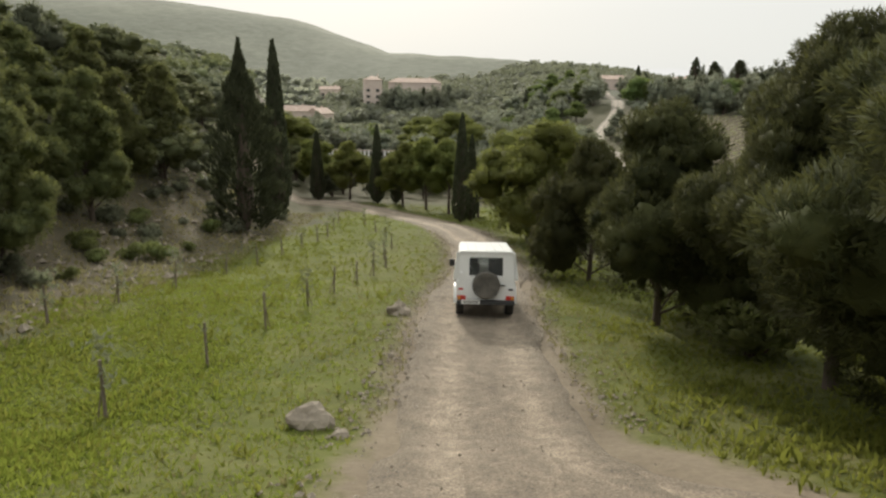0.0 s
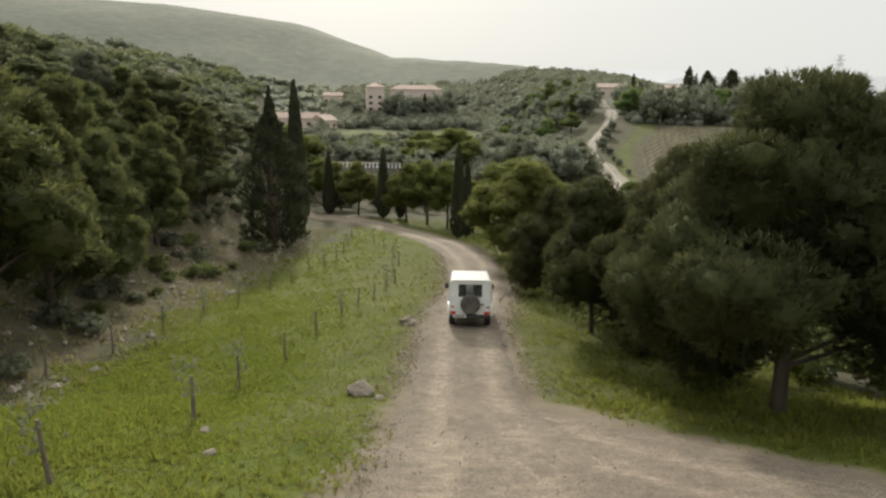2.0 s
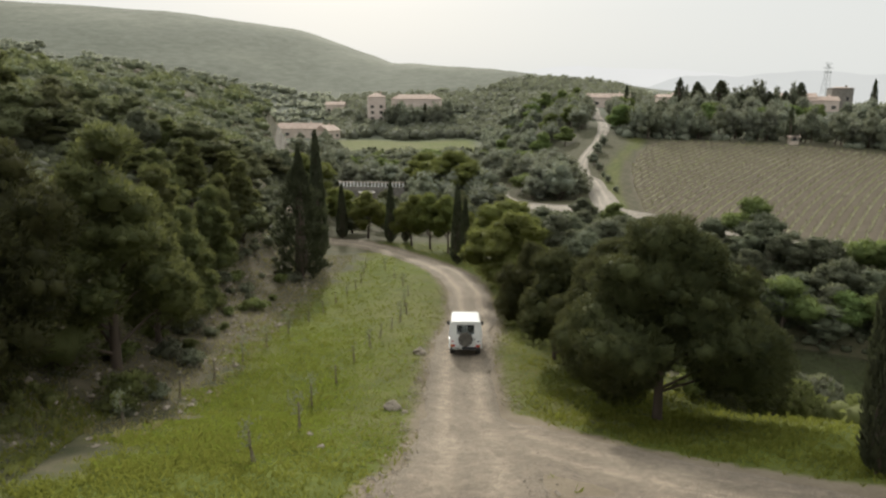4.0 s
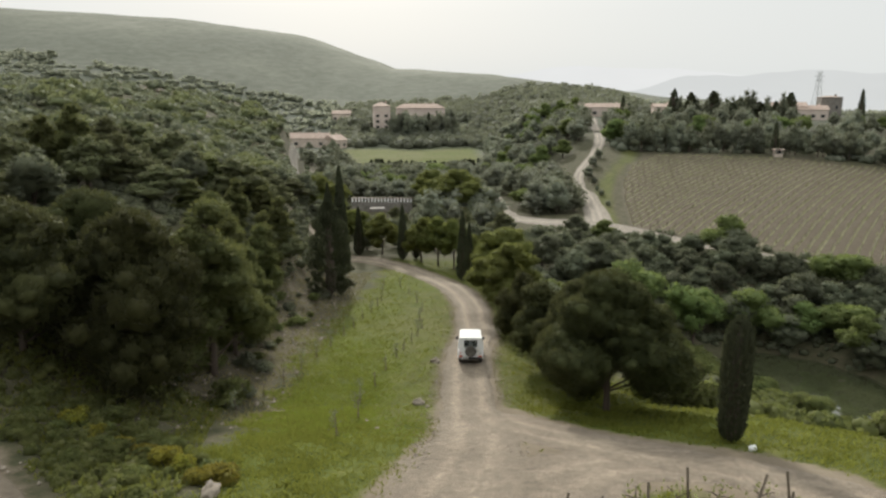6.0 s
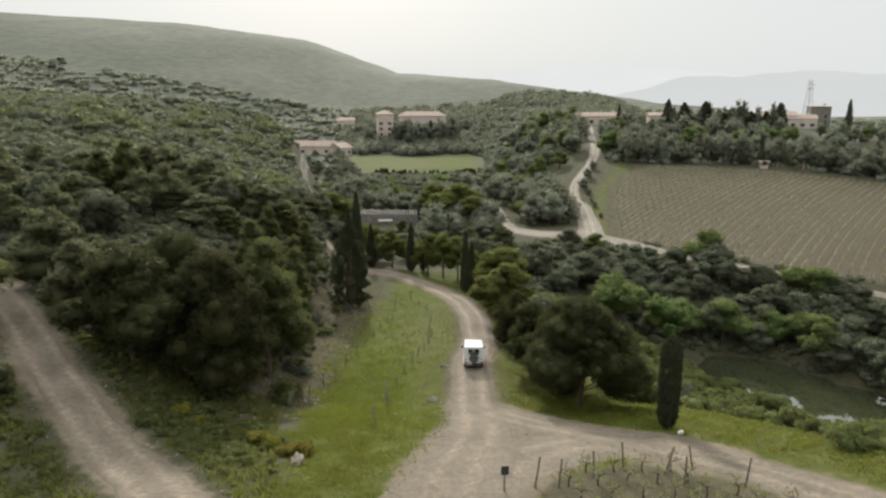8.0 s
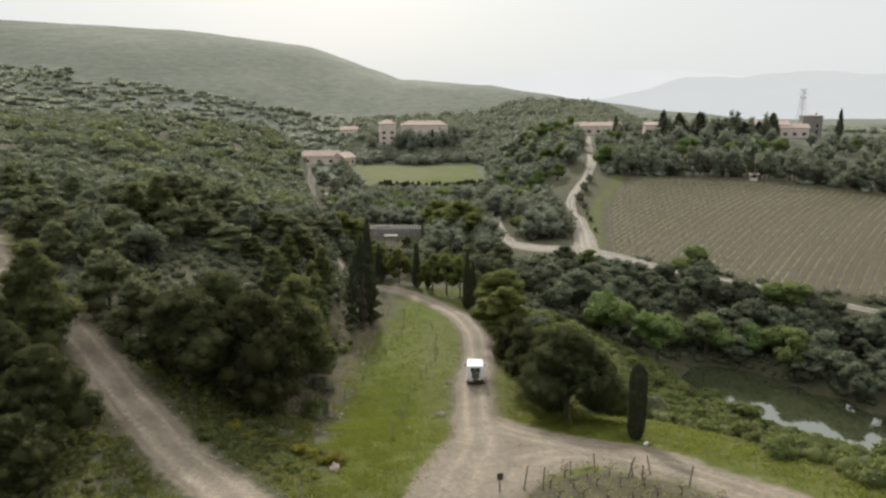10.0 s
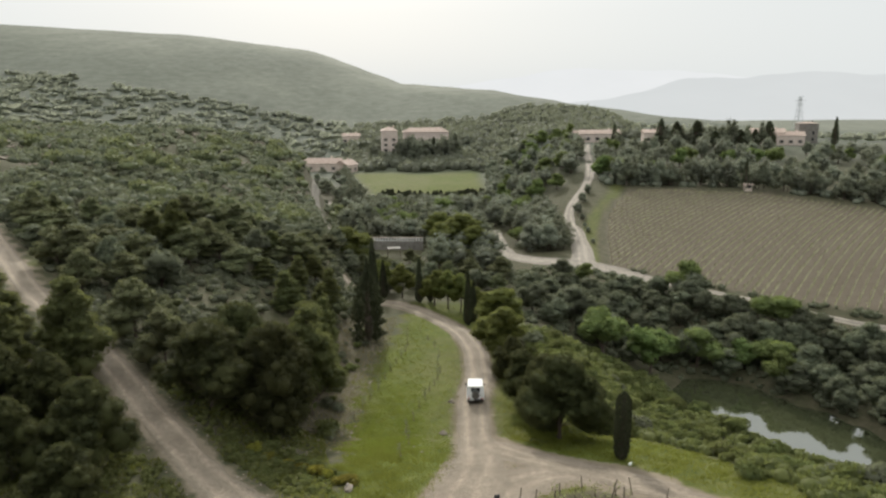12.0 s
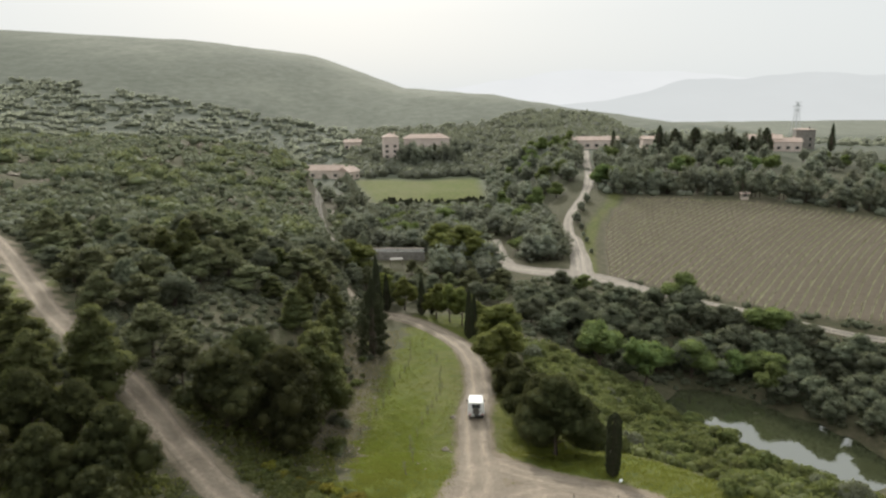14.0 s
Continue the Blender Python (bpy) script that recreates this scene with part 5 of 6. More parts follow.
stone("pale brown limestone boulder in the grass", 3, -2.2, 10.35, 0.38, 0.27, 0.26, 12)
stone("small stone beside the boulder", 5, -1.62, 9.75, 0.15, 0.12, 0.10, 40, 2)
stone("pinkish boulder at the edge of the lane", 7, -1.35, 19.4, 0.34, 0.28, 0.26, 20)
stone("white limestone block among the broom", 9, -8.5, -5.9, 0.42, 0.32, 0.32, 70)
stone("small pale stone in the grass", 11, -4.6, 5.2, 0.12, 0.1, 0.08, 5, 2)
stone("small pale stone in the grass", 12, -3.9, 3.4, 0.14, 0.1, 0.08, 50, 2)


def rubble(name, label, n, box, ok, sizes, seed):
    """Loose stones too many to count, as low rough octahedra in one mesh."""
    rng = np.random.default_rng(seed)
    x, y = rng.uniform(box[0], box[1], n), rng.uniform(box[2], box[3], n)
    k = ok(x, y, rng)
    x, y = x[k], y[k]
    m = len(x)
    s = rng.uniform(0, 1, m) ** 3 * (sizes[1] - sizes[0]) + sizes[0]
    shape = np.array([(1, 0, 0), (0.2, 0.9, 0.1), (-1, 0.1, 0), (-0.1, -0.9, 0.1), (0.1, 0.1, 0.75), (0, 0, -0.5)])
    a = rng.uniform(0, 6.28, m)
    v = shape[None] * rng.uniform(0.65, 1.35, (m, 6, 3))
    v = np.stack([v[..., 0] * np.cos(a)[:, None] - v[..., 1] * np.sin(a)[:, None], v[..., 0] * np.sin(a)[:, None] + v[..., 1] * np.cos(a)[:, None], v[..., 2]], -1) * s[:, None, None]
    v = v + np.stack([x, y, ground(x, y) + 0.03 + 0.12 * s], 1)[:, None]
    f = np.array([(0, 1, 4), (1, 2, 4), (2, 3, 4), (3, 0, 4), (1, 0, 5), (2, 1, 5), (3, 2, 5), (0, 3, 5)])
    faces = f[None] + (np.arange(m) * 6)[:, None, None]
    return tagged(new(name, mesh_of(name, v.reshape(-1, 3), faces.reshape(-1, 3), M_ROCK)), label, "stones", kind="stuff")


rubble("lane_stones", "loose gravel and stones along the lane's edges", 30000, (-4, 6, -4, 48), lambda x, y, r: (np.abs(clear_of(x, y, "lane") - 2.0) < 0.25 + 0.7 * r.random(len(x)) ** 2) & (clear_of(x, y, "branch") > 2.6) & (clear_of(x, y, "cross") > 2.6), (0.010, 0.065), 111)
rubble("lane_stones", "small loose stones strewn over the lane", 7000, (-4, 8, -6, 36), lambda x, y, r: np.minimum(clear_of(x, y, "lane"), clear_of(x, y, "cross")) < 2.0, (0.010, 0.034), 115)
rubble("bank_stones", "grey limestone rubble on the bank", 2600, (-19, -10.5, 3, 58), lambda x, y, r: r.random(len(x)) < 0.5 + 0.5 * np.sin(y * 0.8), (0.03, 0.22), 112)
rubble("spur_stones", "pale limestone outcrops on the spur", 6000, (-190, -40, 70, 195), lambda x, y, r: (np.sin(x / 9 + 1) * np.cos(y / 6) > 0.1) & (y > 62 + 0.9 * (np.maximum(x, -75) + 60) - 5), (0.15, 1.0), 113)
rubble("lane_stones", "stones beside the upper lane", 1500, (-30, -8, -14, 8), lambda x, y, r: np.abs(clear_of(x, y, "upper") - 2.0) < 0.5, (0.02, 0.12), 114)


# ---- young trees with stakes in the meadow ----
def part(name, bm, mat, parent, label=""):
    me = bpy.data.meshes.new(name)
    bm.to_mesh(me)
    bm.free()
    me.materials.append(mat)
    ob = new(name, me)
    ob.parent = parent
    return tagged(ob, label)


def box(bm, c, s, bevel=0.0, turn=None):
    """A box of size s at c, with its edges rounded by bevel."""
    r = bmesh.ops.create_cube(bm, size=1)
    vs = r["verts"]
    bmesh.ops.scale(bm, vec=s, verts=vs)
    if bevel:
        es = list({e for v in vs for e in v.link_edges})
        out = bmesh.ops.bevel(bm, geom=es, offset=bevel, segments=2, affect="EDGES", profile=0.7)
        vs = list({v for f in out["faces"] for v in f.verts} | {v for v in vs if v.is_valid})
    if turn:
        bmesh.ops.rotate(bm, cent=(0, 0, 0), matrix=turn.to_3x3(), verts=vs)
    bmesh.ops.translate(bm, vec=c, verts=vs)
    return vs


def rod(bm, a, b, r0, r1, sides=8):
    """A tapered rod from a to b."""
    a, b = Vector(a), Vector(b)
    m = Matrix.Translation((a + b) / 2) @ (b - a).to_track_quat("Z", "Y").to_matrix().to_4x4()
    return bmesh.ops.create_cone(bm, cap_ends=True, segments=sides, radius1=r0, radius2=r1, depth=(b - a).length, matrix=m)["verts"]


def staked(seed, leafy):
    e = tagged(new("young_tree"), "young olive sapling tied to a wooden stake" if leafy else "bare wooden stake with a thin sapling in the meadow", "sapling", "staked saplings in the meadow")
    bm = bmesh.new()
    rod(bm, (0, 0, -0.2), (0.03, 0, 1.0), 0.034, 0.03)
    part("stake", bm, M_STAKE, e)
    bm = bmesh.new()
    rod(bm, (-0.16, 0.05, -0.1), (0.0, 0.02, 0.55), 0.016, 0.013, 6)
    part("prop", bm, M_STAKE, e)
    rng = np.random.default_rng(seed)
    n = 42 if leafy else 8
    p = np.stack([rng.normal(0.05, 0.14, n), rng.normal(0.05, 0.14, n), rng.uniform(0.55, 1.35, n)], 1)
    v, f = tufts(p, rng.normal(0, 1, (n, 3)) + (0, 0, 0.8), np.full(n, 0.13), 4, 0.6, 0.16, rng)
    c = new("crown", mesh_of("crown", v, f, M_SAGE))
    c.parent = e
    return e


STAKES = [(-5.5, 1.6, 1), (-5.1, 6.0, 1), (-5.6, 10.6, 1), (-5.1, 14.0, 0), (-4.7, 17.3, 0), (-4.2, 20.4, 1), (-3.8, 22.8, 0), (-3.3, 25.2, 0), (-2.9, 27.6, 1), (-2.7, 31, 0), (-3.0, 34, 1), (-2.9, 38, 0), (-3.6, 42, 1), (-4.6, 46, 0), (-5.8, 50, 1), (-11.6, 6.6, 1), (-11.5, 11.5, 0), (-11, 14.5, 0), (-10.5, 17.4, 1), (-10.0, 20.3, 1), (-9.5, 23.5, 1), (-9.2, 28.2, 0), (-8.8, 31.6, 0), (-8.4, 34.8, 0), (-7.9, 37.4, 1), (-7.5, 40, 0), (-7.4, 43, 0), (-7.6, 47, 1), (-7.9, 51, 0)]
first = {}
for i, (x, y, leafy) in enumerate(STAKES):
    m = Matrix.LocRotScale((x, y, float(ground(x, y)) - 0.02), Euler((rng.uniform(-0.05, 0.05), rng.uniform(-0.05, 0.05), rng.uniform(0, 6.28))), (1, 1, rng.uniform(0.85, 1.12)))
    if leafy not in first:
        first[leafy] = staked(i, leafy)
        first[leafy].matrix_basis = m
    else:
        k = first[leafy].scale
        copy_thing(first[leafy], m @ Matrix.Diagonal((1 / k[0], 1 / k[1], 1 / k[2], 1)))


# ---- the white off-road car ----
M_CARWHITE = paint("white_car_paint", (0.74, 0.74, 0.72), 0.35, 0.0, 0.3)
M_RUBBER = surface("rubber", [(0.3, (0.018, 0.018, 0.018)), (0.7, (0.05, 0.046, 0.04))], 4, 0.85, 6, 0.3, 0.004)
M_TRIM = paint("black_plastic", (0.03, 0.03, 0.03), 0.6)
M_REDLENS = paint("red_lens", (0.45, 0.03, 0.02), 0.25)
M_AMBER = paint("amber_lens", (0.55, 0.2, 0.03), 0.25)
M_SEAT = paint("dark_cabin", (0.06, 0.058, 0.055), 0.8)
M_DUSTYCOVER = surface("dusty_cover", [(0.3, (0.05, 0.046, 0.04)), (0.7, (0.13, 0.118, 0.10))], 3, 0.85, 6, 0.2, 0.004)
M_PLATE = paint("plate", (0.68, 0.67, 0.62), 0.5)
m, n, l, bsdf, _ = material("tinted_glass")
bsdf.inputs["Base Color"].default_value = (0.42, 0.44, 0.43, 1)
bsdf.inputs["Roughness"].default_value = 0.05
bsdf.inputs["Transmission Weight"].default_value = 0.92
bsdf.inputs["IOR"].default_value = 1.15
M_CARGLASS = m


def slab(bm, pts, x0, x1):
    """A prism between x0 and x1 with the given (y, z) outline."""
    a = [bm.verts.new((x0, y, z)) for y, z in pts]
    b = [bm.verts.new((x1, y, z)) for y, z in pts]
    bm.faces.new(a[::-1])
    bm.faces.new(b)
    k = len(pts)
    for i in range(k):
        bm.faces.new((a[i], a[(i + 1) % k], b[(i + 1) % k], b[i]))
    bmesh.ops.recalc_face_normals(bm, faces=bm.faces)


def wheel(parent, name, x, y, z, sideways, r=0.37, w=0.23, spare=False):
    """A tyre with a rim; its axle along x, or along y for the spare."""
    bm = bmesh.new()
    prof = [(-w / 2, r * 0.62), (-w / 2, r * 0.92), (-w / 2 + 0.03, r), (w / 2 - 0.03, r), (w / 2, r * 0.92), (w / 2, r * 0.62)]
    seg = 28
    rows = []
    for i in range(seg):
        a = 2 * math.pi * i / seg
        rows.append([bm.verts.new((d, q * math.cos(a), q * math.sin(a))) for d, q in prof])
    for i in range(seg):
        for j in range(len(prof)):
            bm.faces.new((rows[i][j], rows[(i + 1) % seg][j], rows[(i + 1) % seg][(j + 1) % len(prof)], rows[i][(j + 1) % len(prof)]))
    bmesh.ops.recalc_face_normals(bm, faces=bm.faces)
    t = part("tyre" if not spare else "tyre_cover", bm, M_RUBBER if not spare else M_DUSTYCOVER, parent)
    bm2 = bmesh.new()
    bmesh.ops.create_cone(bm2, cap_ends=True, segments=24, radius1=r * 0.63, radius2=r * 0.63, depth=w * 0.7, matrix=Matrix.Rotation(math.pi / 2, 4, "Y"))
    bmesh.ops.create_cone(bm2, cap_ends=True, segments=14, radius1=r * 0.2, radius2=r * 0.14, depth=w * 0.95, matrix=Matrix.Rotation(math.pi / 2, 4, "Y"))
    rim = part("rim", bm2, M_STEEL if not spare else M_DUSTYCOVER, t)
    t.matrix_basis = pose(x, y, z, 0, 0, 90 if sideways else 0)
    return t


def offroad_car(at):
    """Boxy four-wheel-drive estate: nose towards +y, rear door with a spare wheel at y = 0."""
    e = tagged(new("off_road_car"), "boxy white off-road car with a spare wheel on its rear door", "car")
    L, W = 4.2, 1.66
    bm = bmesh.new()
    slab(bm, [(0.0, 0.52), (0.0, 1.12), (L - 1.15, 1.14), (L - 0.08, 1.08), (L, 0.98), (L, 0.5), (L - 0.35, 0.5), (L - 0.42, 0.82), (L - 1.1, 0.82), (L - 1.2, 0.48), (1.25, 0.46), (1.17, 0.82), (0.45, 0.82), (0.36, 0.52)], -W / 2, W / 2)
    bmesh.ops.bevel(bm, geom=list(bm.edges), offset=0.03, segments=2, affect="EDGES")
    body = part("body", bm, M_CARWHITE, e)
    # cabin: pillars and rails round open windows, narrowing towards the roof
    bm = bmesh.new()

    def bar(a, b, sx, sy):
        a, b = Vector(a), Vector(b)
        q = (b - a).to_track_quat("Z", "Y").to_matrix().to_4x4()
        vs = bmesh.ops.create_cube(bm, size=1)["verts"]
        bmesh.ops.scale(bm, vec=(sx, sy, (b - a).length), verts=vs)
        bmesh.ops.transform(bm, matrix=Matrix.Translation((a + b) / 2) @ q, verts=vs)
    for s in (-1, 1):
        lo, hi = s * 0.80, s * 0.70
        for y0, y1, wd in ((0.12, 0.14, 0.24), (1.28, 1.28, 0.10), (2.18, 2.16, 0.10), (3.02, 2.66, 0.09)):
            bar((lo, y0, 1.1), (hi, y1, 1.88), 0.05 if wd < 0.2 else 0.07, wd)
        bar((hi, 0.02, 1.84), (hi, 2.72, 1.84), 0.10, 0.07)
    bar((-0.72, 2.66, 1.84), (0.72, 2.66, 1.84), 0.07, 0.09)
    bar((-0.8, 3.02, 1.14), (0.8, 3.02, 1.14), 0.08, 0.10)
    part("cabin_frame", bm, M_CARWHITE, e)
    # rear wall around the window
    bm = bmesh.new()
    for c, s in (((-0.62, 0.03, 1.48), (0.30, 0.06, 0.78)), ((0.62, 0.03, 1.48), (0.30, 0.06, 0.78)), ((0, 0.03, 1.82), (0.98, 0.06, 0.12)), ((0, 0.03, 1.17), (0.98, 0.06, 0.14))):
        box(bm, c, s, 0.012)
    rear = part("rear_door", bm, M_CARWHITE, e)
    bm = bmesh.new()
    box(bm, (0, 0.05, 1.5), (0.96, 0.012, 0.54))
    part("rear_window", bm, M_CARGLASS, rear, "tinted rear window")
    bm = bmesh.new()
    box(bm, (0.47, -0.03, 0.98), (0.14, 0.05, 0.035), 0.01)
    part("door_handle", bm, M_TRIM, rear)
    for z in (0.78, 1.3):
        bm = bmesh.new()
        box(bm, (-0.70, -0.02, z), (0.09, 0.05, 0.08), 0.012)
        part("hinge", bm, M_CARWHITE, rear)
    # roof with ribs and gutters
    bm = bmesh.new()
    box(bm, (0, 1.36, 1.91), (1.48, 2.78, 0.07), 0.03)
    roof = part("roof", bm, M_CARWHITE, e)
    for x in (-0.5, -0.25, 0.0, 0.25, 0.5):
        bm = bmesh.new()
        box(bm, (x, 1.36, 1.953), (0.05, 2.45, 0.025), 0.01)
        part("roof_rib", bm, M_CARWHITE, roof)
    for s in (-1, 1):
        bm = bmesh.new()
        box(bm, (s * 0.755, 1.36, 1.87), (0.04, 2.8, 0.03), 0.01)
        part("gutter", bm, M_CARWHITE, roof)
        for y0, y1 in ((0.26, 1.22), (1.34, 2.12), (2.24, 2.74)):
            bm = bmesh.new()
            a = [bm.verts.new(p) for p in ((s * 0.785, y0, 1.16), (s * 0.785, y1 + (0.16 if y1 > 2.5 else 0), 1.16), (s * 0.705, y1 - (0.02 if y1 > 2.5 else 0), 1.82), (s * 0.705, y0, 1.82))]
            bm.faces.new(a)
            bmesh.ops.solidify(bm, geom=bm.faces[:], thickness=0.012)
            part("side_window", bm, M_CARGLASS, e)
        bm = bmesh.new()
        box(bm, (s * 0.86, 2.1, 1.0), (0.05, 2.9, 0.05), 0.015)
        part("side_rail", bm, M_TRIM, e)
        for y in (0.81, L - 0.78):
            bm = bmesh.new()
            seg = 10
            ring = []
            for i in range(seg + 1):
                a = math.pi * i / seg
                ring.append([bm.verts.new((s * x, y + q * math.cos(a), 0.40 + q * math.sin(a))) for x, q in ((0.79, 0.43), (0.90, 0.43), (0.90, 0.49), (0.79, 0.52))])
            for i in range(seg):
                for j in range(4):
                    bm.faces.new((ring[i][j], ring[i + 1][j], ring[i + 1][(j + 1) % 4], ring[i][(j + 1) % 4]))
            bmesh.ops.recalc_face_normals(bm, faces=bm.faces)
            part("wheel_arch", bm, M_CARWHITE, e)
            wheel(e, "wheel", s * 0.72, y, 0.37, False)
        bm = bmesh.new()
        box(bm, (s * 0.98, 2.86, 1.26), (0.16, 0.07, 0.22), 0.03)
        rod(bm, (s * 0.82, 2.9, 1.2), (s * 0.92, 2.87, 1.24), 0.015, 0.015, 6)
        part("mirror", bm, M_TRIM, e)
        bm = bmesh.new()
        box(bm, (s * 0.68, -0.03, 0.62), (0.24, 0.06, 0.12), 0.015)
        lamp = part("tail_light", bm, M_REDLENS, e, "red and amber tail light")
        bm = bmesh.new()
        box(bm, (s * 0.75, -0.062, 0.62), (0.08, 0.02, 0.10), 0.006)
        part("indicator", bm, M_AMBER, lamp)
        bm = bmesh.new()
        box(bm, (s * 0.7, -0.012, 0.86), (0.13, 0.025, 0.06), 0.008)
        part("reflector", bm, M_REDLENS if s < 0 else M_TRIM, e)
        bm = bmesh.new()
        bmesh.ops.create_cone(bm, cap_ends=True, segments=20, radius1=0.1, radius2=0.1, depth=0.05, matrix=Matrix.Translation((s * 0.6, L + 0.01, 0.86)) @ Matrix.Rotation(math.pi / 2, 4, "X"))
        part("headlight", bm, M_PLATE, e)
    # windscreen, bonnet, seats
    bm = bmesh.new()
    a = [bm.verts.new(p) for p in ((-0.74, 3.0, 1.2), (0.74, 3.0, 1.2), (0.67, 2.7, 1.8), (-0.67, 2.7, 1.8))]
    bm.faces.new(a)
    bmesh.ops.solidify(bm, geom=bm.faces[:], thickness=0.012)
    part("windscreen", bm, M_CARGLASS, e)
    bm = bmesh.new()
    box(bm, (0, 3.62, 1.13), (1.3, 1.02, 0.08), 0.03)
    part("bonnet", bm, M_CARWHITE, e)
    for x, y in ((-0.38, 2.0), (0.38, 2.0), (-0.38, 1.15), (0.38, 1.15)):
        bm = bmesh.new()
        box(bm, (x, y, 1.2), (0.46, 0.14, 0.6), 0.05)
        part("seat_back", bm, M_SEAT, e)
    bm = bmesh.new()
    box(bm, (0, -0.08, 0.5), (1.62, 0.16, 0.13), 0.025)
    part("bumper", bm, M_TRIM, e, "dusty dark bumper")
    bm = bmesh.new()
    box(bm, (0, L + 0.05, 0.52), (1.6, 0.16, 0.15), 0.025)
    part("bumper", bm, M_TRIM, e)
    bm = bmesh.new()
    box(bm, (-0.42, -0.172, 0.52), (0.52, 0.015, 0.12), 0.004)
    plate = part("number_plate", bm, M_PLATE, e)
    bm = bmesh.new()
    for i in range(7):
        box(bm, (-0.60 + i * 0.06, -0.183, 0.52), (0.035, 0.006, 0.07))
    part("plate_mark", bm, M_TRIM, plate)
    sp = wheel(e, "spare", 0.0, -0.13, 1.0, True, 0.385, 0.24, True)
    bm = bmesh.new()
    for x in (-0.35, 0.35):
        box(bm, (x, 1.9, 0.45), (0.08, 3.6, 0.14), 0.01)
    for y in (0.81, L - 0.78):
        rod(bm, (-0.7, y, 0.37), (0.7, y, 0.37), 0.05, 0.05, 8)
    part("chassis", bm, M_TRIM, e)
    e.matrix_basis = at
    return e


cy0, cy1 = 18.6, 22.8
cz0, cz1 = float(ground(0.95, cy0 + 0.8)), float(ground(1.2, cy1 - 0.8))
offroad_car(pose(1.15, cy0, cz0 + 0.02 - (cz1 - cz0) / 2.6 * 0.8, math.degrees(math.atan2(cz1 - cz0, 2.6)), 0, -1.5))


# ---- vineyard on the far slope ----
def row_line(a, b, k):
    """Plan points at the shares k along a row from a to b, which bends gently over the slope."""
    way = b - a
    return a + way * k[:, None] - np.array([way[1], -way[0]])[None] * (0.0011 * np.linalg.norm(way) * k * (1 - k))[:, None]


def vine_row(a, b):
    """One row: stocks in leaf along a wire, with stakes."""
    e = tagged(new("vine_row"), "row of young vines in spring leaf on bare soil", "vine row", "rows of the vineyard")
    a, b = np.array(a), np.array(b)
    n = max(4, int(np.linalg.norm(b - a) / 0.95))
    rr = np.random.default_rng(int(a[0] * 97 + a[1]) % 9999)
    q = row_line(a, b, np.arange(n) / n) + rr.normal(0, 0.08, (n, 2))
    base = np.stack([q[:, 0], q[:, 1], ground(q[:, 0], q[:, 1])], 1)
    o = base[0].copy()
    p = np.repeat(base, 2, 0) + rr.normal(0, 0.11, (n * 2, 3)) + (0, 0, 0.5)
    v, f = tufts(p - o, np.tile([0, 0, 0.6], (n * 2, 1)), np.full(n * 2, 0.24), 3, 0.8, 0.34, rr)
    part_v = new("vine_leaves", mesh_of("vine_leaves", v, f, M_VINE))
    part_v.parent = e
    # low strip of dry grass and prunings under the wire, broken here and there
    m = n * 2
    k = np.arange(m + 1) / m
    way = (b - a) / np.linalg.norm(b - a)
    side = np.array([way[1], -way[0]])
    mid = row_line(a, b, k)
    half = rr.uniform(0.13, 0.26, (m + 1, 2))
    rims = [mid - side * half[:, :1], mid, mid + side * half[:, 1:]]
    v = np.stack([np.stack([q[:, 0], q[:, 1], ground(q[:, 0], q[:, 1]) + up], 1) for q, up in zip(rims, (0.03, 0.16, 0.03))], 1) - o
    v[:, 1, 2] += rr.uniform(-0.05, 0.08, m + 1)
    f = grid_faces(m + 1, 3).reshape(m, 2, 4)[rr.random(m) < 0.84].reshape(-1, 4)
    weeds = new("row_grass", mesh_of("row_grass", v.reshape(-1, 3), f, M_ROWGRASS))
    weeds.parent = e
    tagged(weeds, kind="stuff")
    wood = [[], []]
    for k in range(0, n, 4):
        x, y, z = base[k] - o
        tube(wood, [(x, y, z - 0.1), (x, y, z + 1.2)], [0.06, 0.055], 4)
    tube(wood, [tuple(base[k] - o + (0, 0, 0.62)) for k in range(0, n, 3)], [0.055] * len(range(0, n, 3)), 4)
    st = new("stake_line", mesh_of("stake_line", wood[0], wood[1], M_STAKE))
    st.parent = e
    tagged(st, kind="stuff")
    tagged(part_v, kind="stuff")
    e.location = o
    return e


row_way = np.array([26.5, 31.0])
row_way /= np.linalg.norm(row_way)
row_side = np.array([row_way[1], -row_way[0]])
for i in range(-30, 50):
    c = np.array([62.0, 120.0]) + row_side * i * 1.75
    s = np.arange(-90, 90, 1.0)
    q = c + s[:, None] * row_way
    inside = (vineyard_share(q[:, 0], q[:, 1]) > 0.6) & (q[:, 0] < 150)
    if inside.sum() > 6:
        k = np.flatnonzero(inside)
        vine_row(q[k[0]], q[k[-1]])


